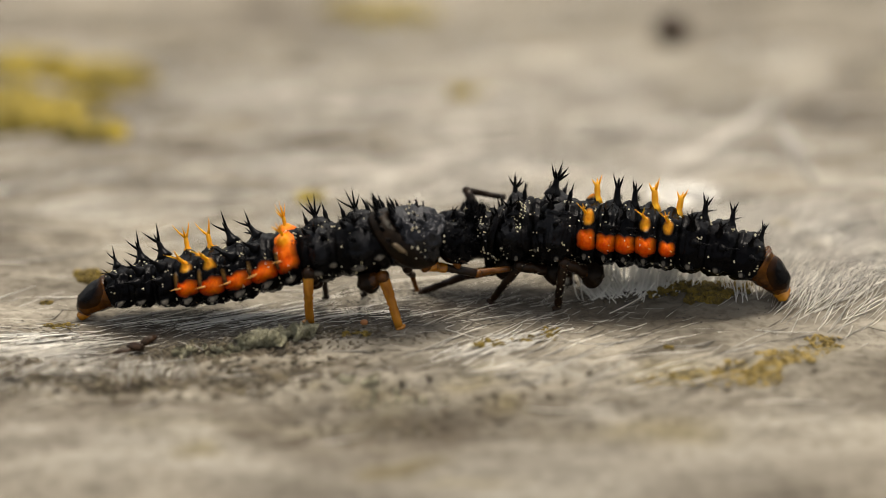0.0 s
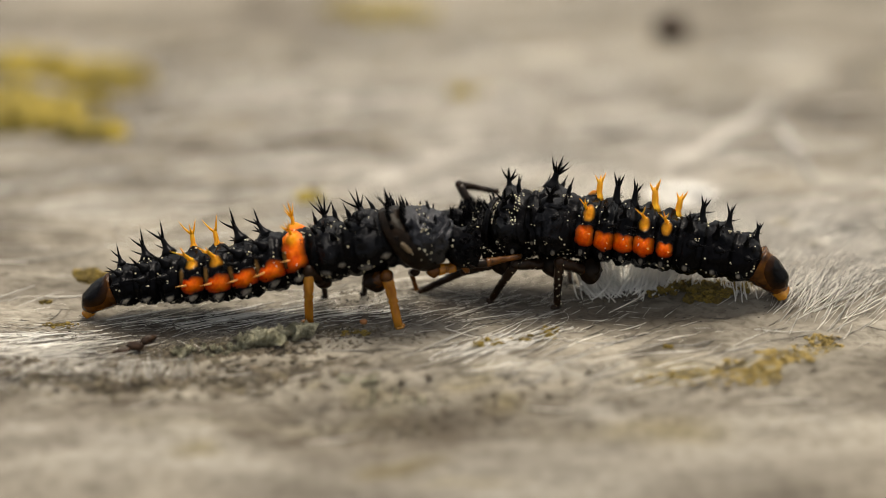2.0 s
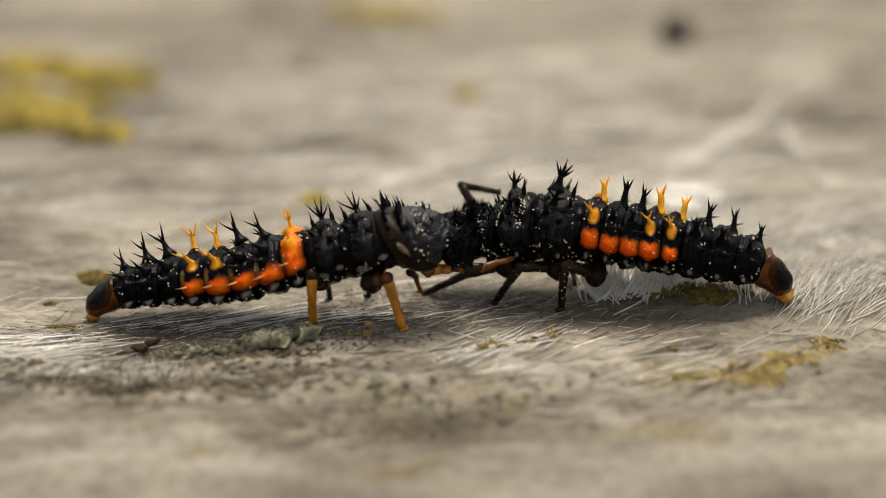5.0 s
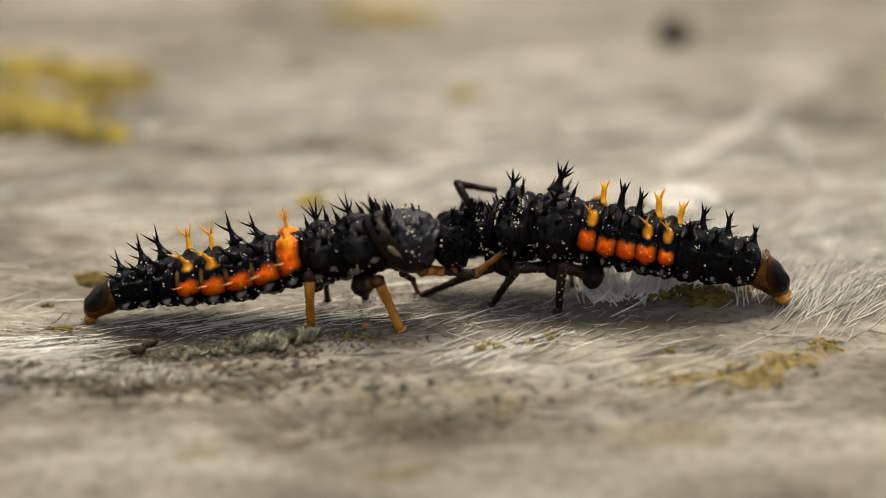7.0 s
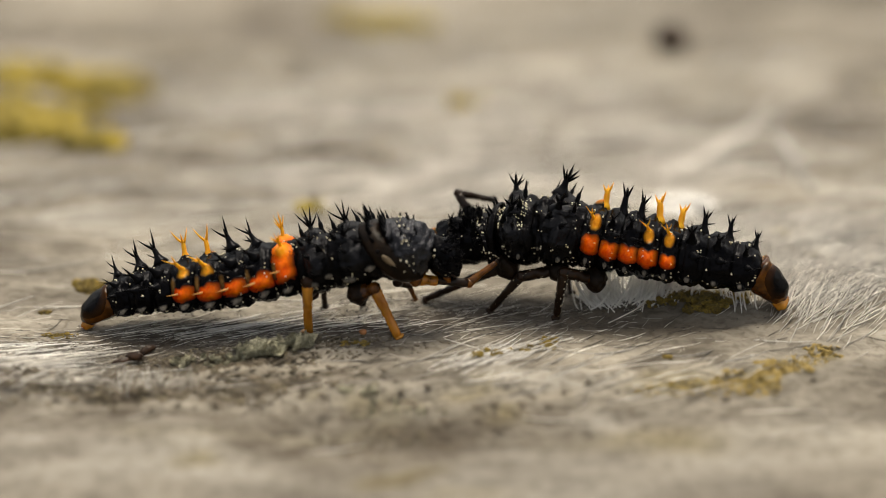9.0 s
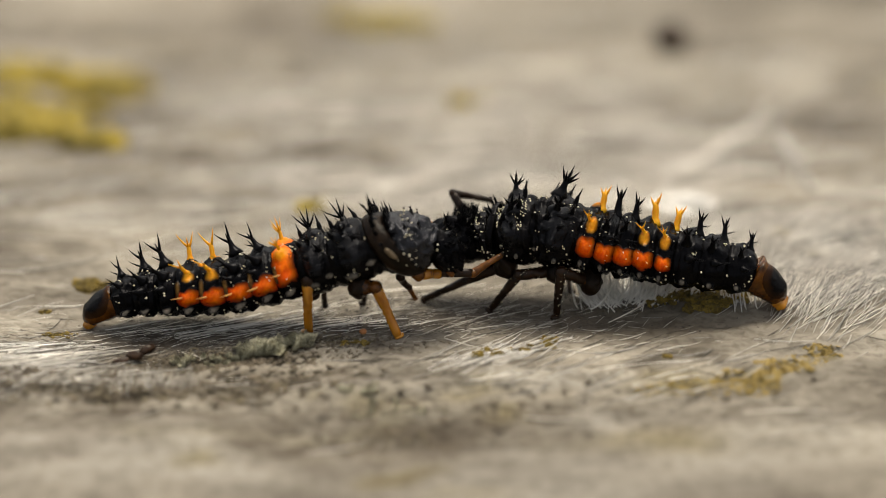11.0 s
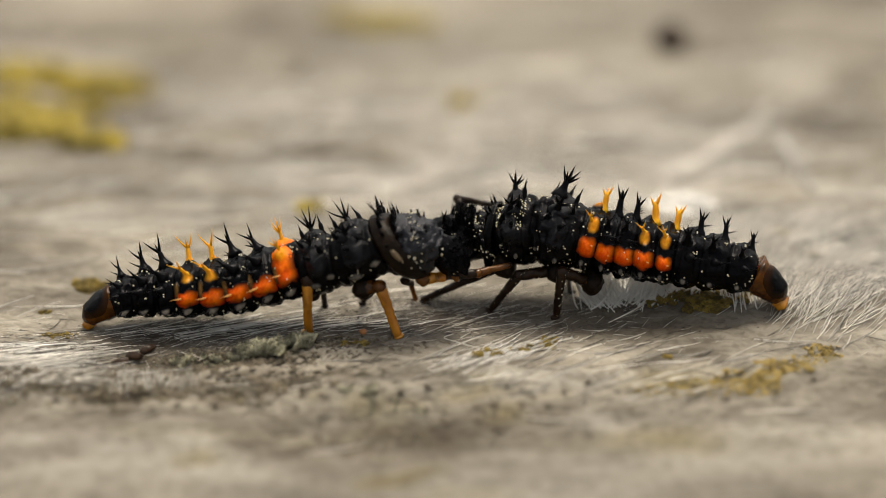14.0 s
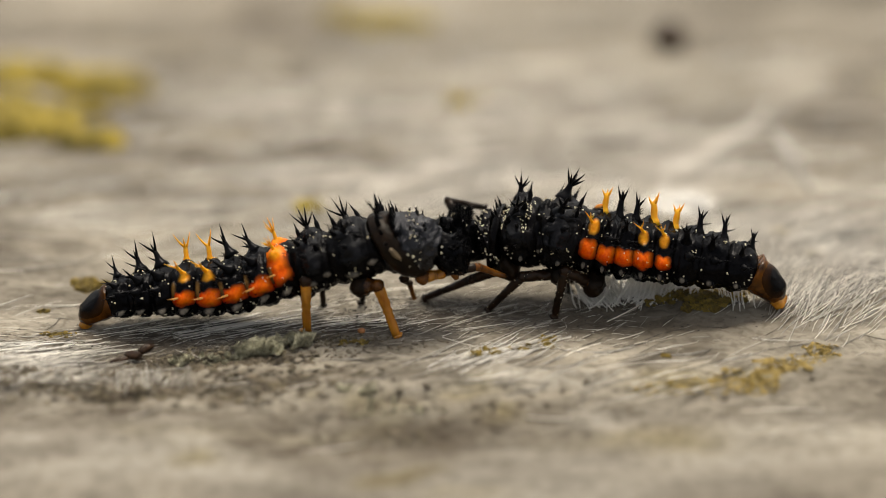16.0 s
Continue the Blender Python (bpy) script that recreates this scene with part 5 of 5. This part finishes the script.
def limb_mesh(name, length, r0, r1, mat, bow=0.0, knob=1.0):
    k = 9
    path = [(bow * math.sin(math.pi * i / (k - 1)), 0, length * i / (k - 1)) for i in range(k)]
    radii = [(r0 + (r1 - r0) * i / (k - 1)) * (1 + 0.03 * math.sin(i * 2.1)) * (knob if i in (0, k - 1) else 1) for i in range(k)]
    return mesh_of(name, *lathe(path, radii, 12), mat)


def bone_pose(a, c):
    return Matrix.LocRotScale(a * MM, (c - a).to_track_quat("Z", "Y"), None)


def leg(root, hip, knee, foot, moves, upper, lower, thick, keys, free=None, dusty=0, joint=None, coxa=0.0):
    """A leg with its foot planted (or carried along by free), its hip on the moving body."""
    hip, knee, foot = Vector(hip), Vector(knee), Vector(foot)
    l1, l2 = (knee - hip).length, (foot - knee).length
    thigh = part("femur", limb_mesh("femur", l1, thick * 1.25, thick * 1.05, upper, 0.04), root)
    shin = part("tibia", limb_mesh("tibia", l2, thick * 0.98, thick * 0.68, lower, 0.02), root)
    v, f = ball(thick * 1.15, thick * 1.1, thick * 1.15, 0.12, 1.5, l1, 10, 14)
    part("knee_joint", mesh_of("knee_joint", v, f, upper), shin)
    v, f = ball(thick * 1.05, thick * 0.9, thick * 0.5, 0.25, 1.5, l2, 8, 12, (thick * 0.35, 0, l2))
    part("foot_pad", mesh_of("foot_pad", v, f, lower), shin)
    v, f = joined([lathe([(0, 0, l2 - 0.03), (0.05, 0, l2 + 0.02), (0.10, s * 0.04, l2 + 0.02), (0.13, s * 0.06, l2)],
                         [thick * 0.5, thick * 0.45, thick * 0.3, 0.005], 6) for s in (-1, 1)])
    part("claw", mesh_of("claw", v, f, UMBER), shin, "small dark claw")
    v, f = ball(*(thick * k * (0.75 if joint is AMBER else 1.1 if joint is HIP else 1.0) for k in (1.7, 1.4, 1.6)), 0.12, 1.5, l2, 10, 14)
    part("hip_joint", mesh_of("hip_joint", v, f, joint or upper), thigh)
    if coxa:
        v, f = ball(coxa * 1.25, coxa, coxa * 0.9, 0.22, 1.6, l2, 14, 20, (0, 0, -coxa * 0.3))
        part("coxa", mesh_of("coxa", v, f, COLLAR), thigh, "brown-black swollen leg base")
    if dusty:
        rnd = random.Random(int(l1 * 1000))
        for bone, length in ((thigh, l1), (shin, l2)):
            grains = []
            for _ in range(dusty):
                w, q = rnd.uniform(0, 6.28), rnd.uniform(0.05, 0.98)
                r = thick * (1.2 - 0.15 * q if bone is thigh else 0.98 - 0.36 * q)
                grains.append(grain((math.cos(w) * r, math.sin(w) * r, q * length), rnd.uniform(0.012, 0.026), rnd))
            v, f = joined(grains)
            tagged(part("pollen", mesh_of("pollen", v, f, POLLEN), bone, "pale pollen grains"), kind="stuff")
    rows1, rows2 = [], []
    for k, t in enumerate(TIMES):
        if free:
            d = Vector((free[1][k][0], 0, free[1][k][1]))
            h, kn, ft = hip + d, knee + d, foot + d
        else:
            h, ft = hip + drift(moves, hip.x, k), foot
            dist = min(max((ft - h).length, abs(l1 - l2) * 1.01), (l1 + l2) * 0.999)
            e = (ft - h).normalized()
            a = (l1 * l1 - l2 * l2 + dist * dist) / (2 * dist)
            p = knee - h
            p = (p - e * p.dot(e)).normalized()
            kn = h + e * a + p * math.sqrt(max(l1 * l1 - a * a, 0))
        rows1.append((t, bone_pose(h, kn)))
        rows2.append((t, bone_pose(kn, ft)))
    thigh.matrix_basis, shin.matrix_basis = rows1[3][1], rows2[3][1]
    keys.extend([(thigh, rows1), (shin, rows2)])


# The raised foreleg works to and fro: seconds, pitch of its femur and of its tibia.
SWING = [(0.0, -16, 0), (0.5, -3, -3), (1.0, 1, 1), (2.0, 2, 3), (3.0, 2, 2), (4.0, 1, 1), (6.5, -11, 30), (7.5, -13, 36), (8.5, -12, 32),
         (11.5, -5, 25), (12.5, -12, 36), (13.0, -7, 25), (13.5, 1, 19), (14.5, -2, -6), (15.0, 0, -15), (16.0, 5, -27)]


def foreleg(root, hip, moves, l1, l2, keys):
    """The foreleg that reaches under the other animal: amber at its root and from the knee on, dark between."""
    hip = Vector(hip)
    thigh = part("femur", limb_mesh("femur", l1, 0.105, 0.10, UMBER, 0.03), root)
    part("trochanter", limb_mesh("trochanter", 0.42, 0.135, 0.112, AMBER, 0.01), thigh, "amber root of the leg")
    v, f = ball(0.17, 0.16, 0.19, 0.18, 1.5, 3, 12, 16, (0, 0, -0.08))
    part("hip_joint", mesh_of("hip_joint", v, f, HIP), thigh)
    shin = part("tibia", limb_mesh("tibia", l2, 0.098, 0.062, RUST, 0.02), root, "amber-brown tibia")
    v, f = ball(0.112, 0.108, 0.112, 0.12, 1.5, 5, 10, 14)
    part("knee_joint", mesh_of("knee_joint", v, f, RUST), shin)
    v, f = lathe([(0, 0, l2 - 0.03), (0.04, 0, l2 + 0.03), (0.10, 0, l2 + 0.05), (0.13, 0, l2 + 0.03)], [0.06, 0.05, 0.03, 0.005], 6)
    part("claw", mesh_of("claw", v, f, UMBER), shin, "small dark claw")
    rows1, rows2 = [], []
    for k, t in enumerate(TIMES):
        a, b = (math.radians(float(np.interp(t, [r[0] for r in SWING], [r[i] for r in SWING]))) for i in (1, 2))
        h = hip + drift(moves, hip.x, k)
        kn = h + Vector((math.cos(a) * 0.96, 0.28, math.sin(a))).normalized() * l1
        ft = kn + Vector((math.cos(b) * 0.94, 0.34, math.sin(b))).normalized() * l2
        rows1.append((t, bone_pose(h, kn)))
        rows2.append((t, bone_pose(kn, ft)))
    thigh.matrix_basis, shin.matrix_basis = rows1[3][1], rows2[3][1]
    keys.extend([(thigh, rows1), (shin, rows2)])


def planted(x, y):
    return (x, y, level(x, y) + 0.03)


left, LEFT_KEYS = body("black spiny ladybird larva with orange side spots and amber legs", LEFT_NODES, LEFT_MOVES, 1, 6, 40)
leg(left, (-2.75, 0.40, 0.95), (-3.03, -0.05, 1.32), planted(-3.04, 0.12), LEFT_MOVES, UMBER, AMBER, 0.135, LEFT_KEYS)
leg(left, (-1.50, 0.10, 1.10), (-1.27, -0.10, 1.23), planted(-1.01, -0.17), LEFT_MOVES, HIP, AMBER, 0.138, LEFT_KEYS, joint=HIP, coxa=0.27)
foreleg(left, (-0.10, 0.30, 1.24), LEFT_MOVES, 1.20, 0.78, LEFT_KEYS)
leg(left, (-0.63, 1.00, 0.89), (-0.73, 1.50, 0.65), (-0.62, 1.60, 0.19), LEFT_MOVES, UMBER, RUST, 0.07, LEFT_KEYS)
leg(left, (-2.52, 1.20, 0.71), (-2.81, 1.70, 0.71), planted(-2.75, 1.75), LEFT_MOVES, UMBER, UMBER, 0.09, LEFT_KEYS)
leg(left, (-1.67, 1.10, 0.89), (-1.76, 1.70, 0.85), planted(-1.84, 1.92), LEFT_MOVES, UMBER, UMBER, 0.09, LEFT_KEYS)

right, RIGHT_KEYS = body("black spiny ladybird larva dusted with pollen, orange side spots, dark legs", RIGHT_NODES, RIGHT_MOVES, -1, -8, 80)
leg(right, (3.27, 1.10, 0.90), (2.65, 0.80, 1.19), planted(2.62, 0.97), RIGHT_MOVES, UMBER, UMBER, 0.125, RIGHT_KEYS, dusty=40, joint=HIP, coxa=0.30)
leg(right, (2.35, 1.30, 0.96), (1.61, 1.05, 1.06), planted(1.10, 1.37), RIGHT_MOVES, UMBER, UMBER, 0.12, RIGHT_KEYS, dusty=26, coxa=0.30)
leg(right, (1.25, 1.50, 0.91), (0.41, 1.50, 0.74), planted(-0.52, 1.95), RIGHT_MOVES, UMBER, UMBER, 0.11, RIGHT_KEYS, dusty=14, coxa=0.32)
leg(right, (0.91, 2.40, 1.64), (0.37, 2.90, 2.35), (1.25, 3.00, 2.14), RIGHT_MOVES, UMBER, UMBER, 0.095, RIGHT_KEYS, RIGHT_KNEE)
leg(right, (2.86, 2.20, 0.51), (2.89, 2.80, 0.48), planted(3.00, 2.27), RIGHT_MOVES, UMBER, UMBER, 0.09, RIGHT_KEYS)
leg(right, (0.21, 2.60, 1.37), (-0.21, 2.70, 1.53), (-0.48, 2.60, 1.40), RIGHT_MOVES, AMBER, AMBER, 0.07, RIGHT_KEYS)


def motions():
    for ob, rows in LEFT_KEYS + RIGHT_KEYS:
        walk(ob, rows)


motions()
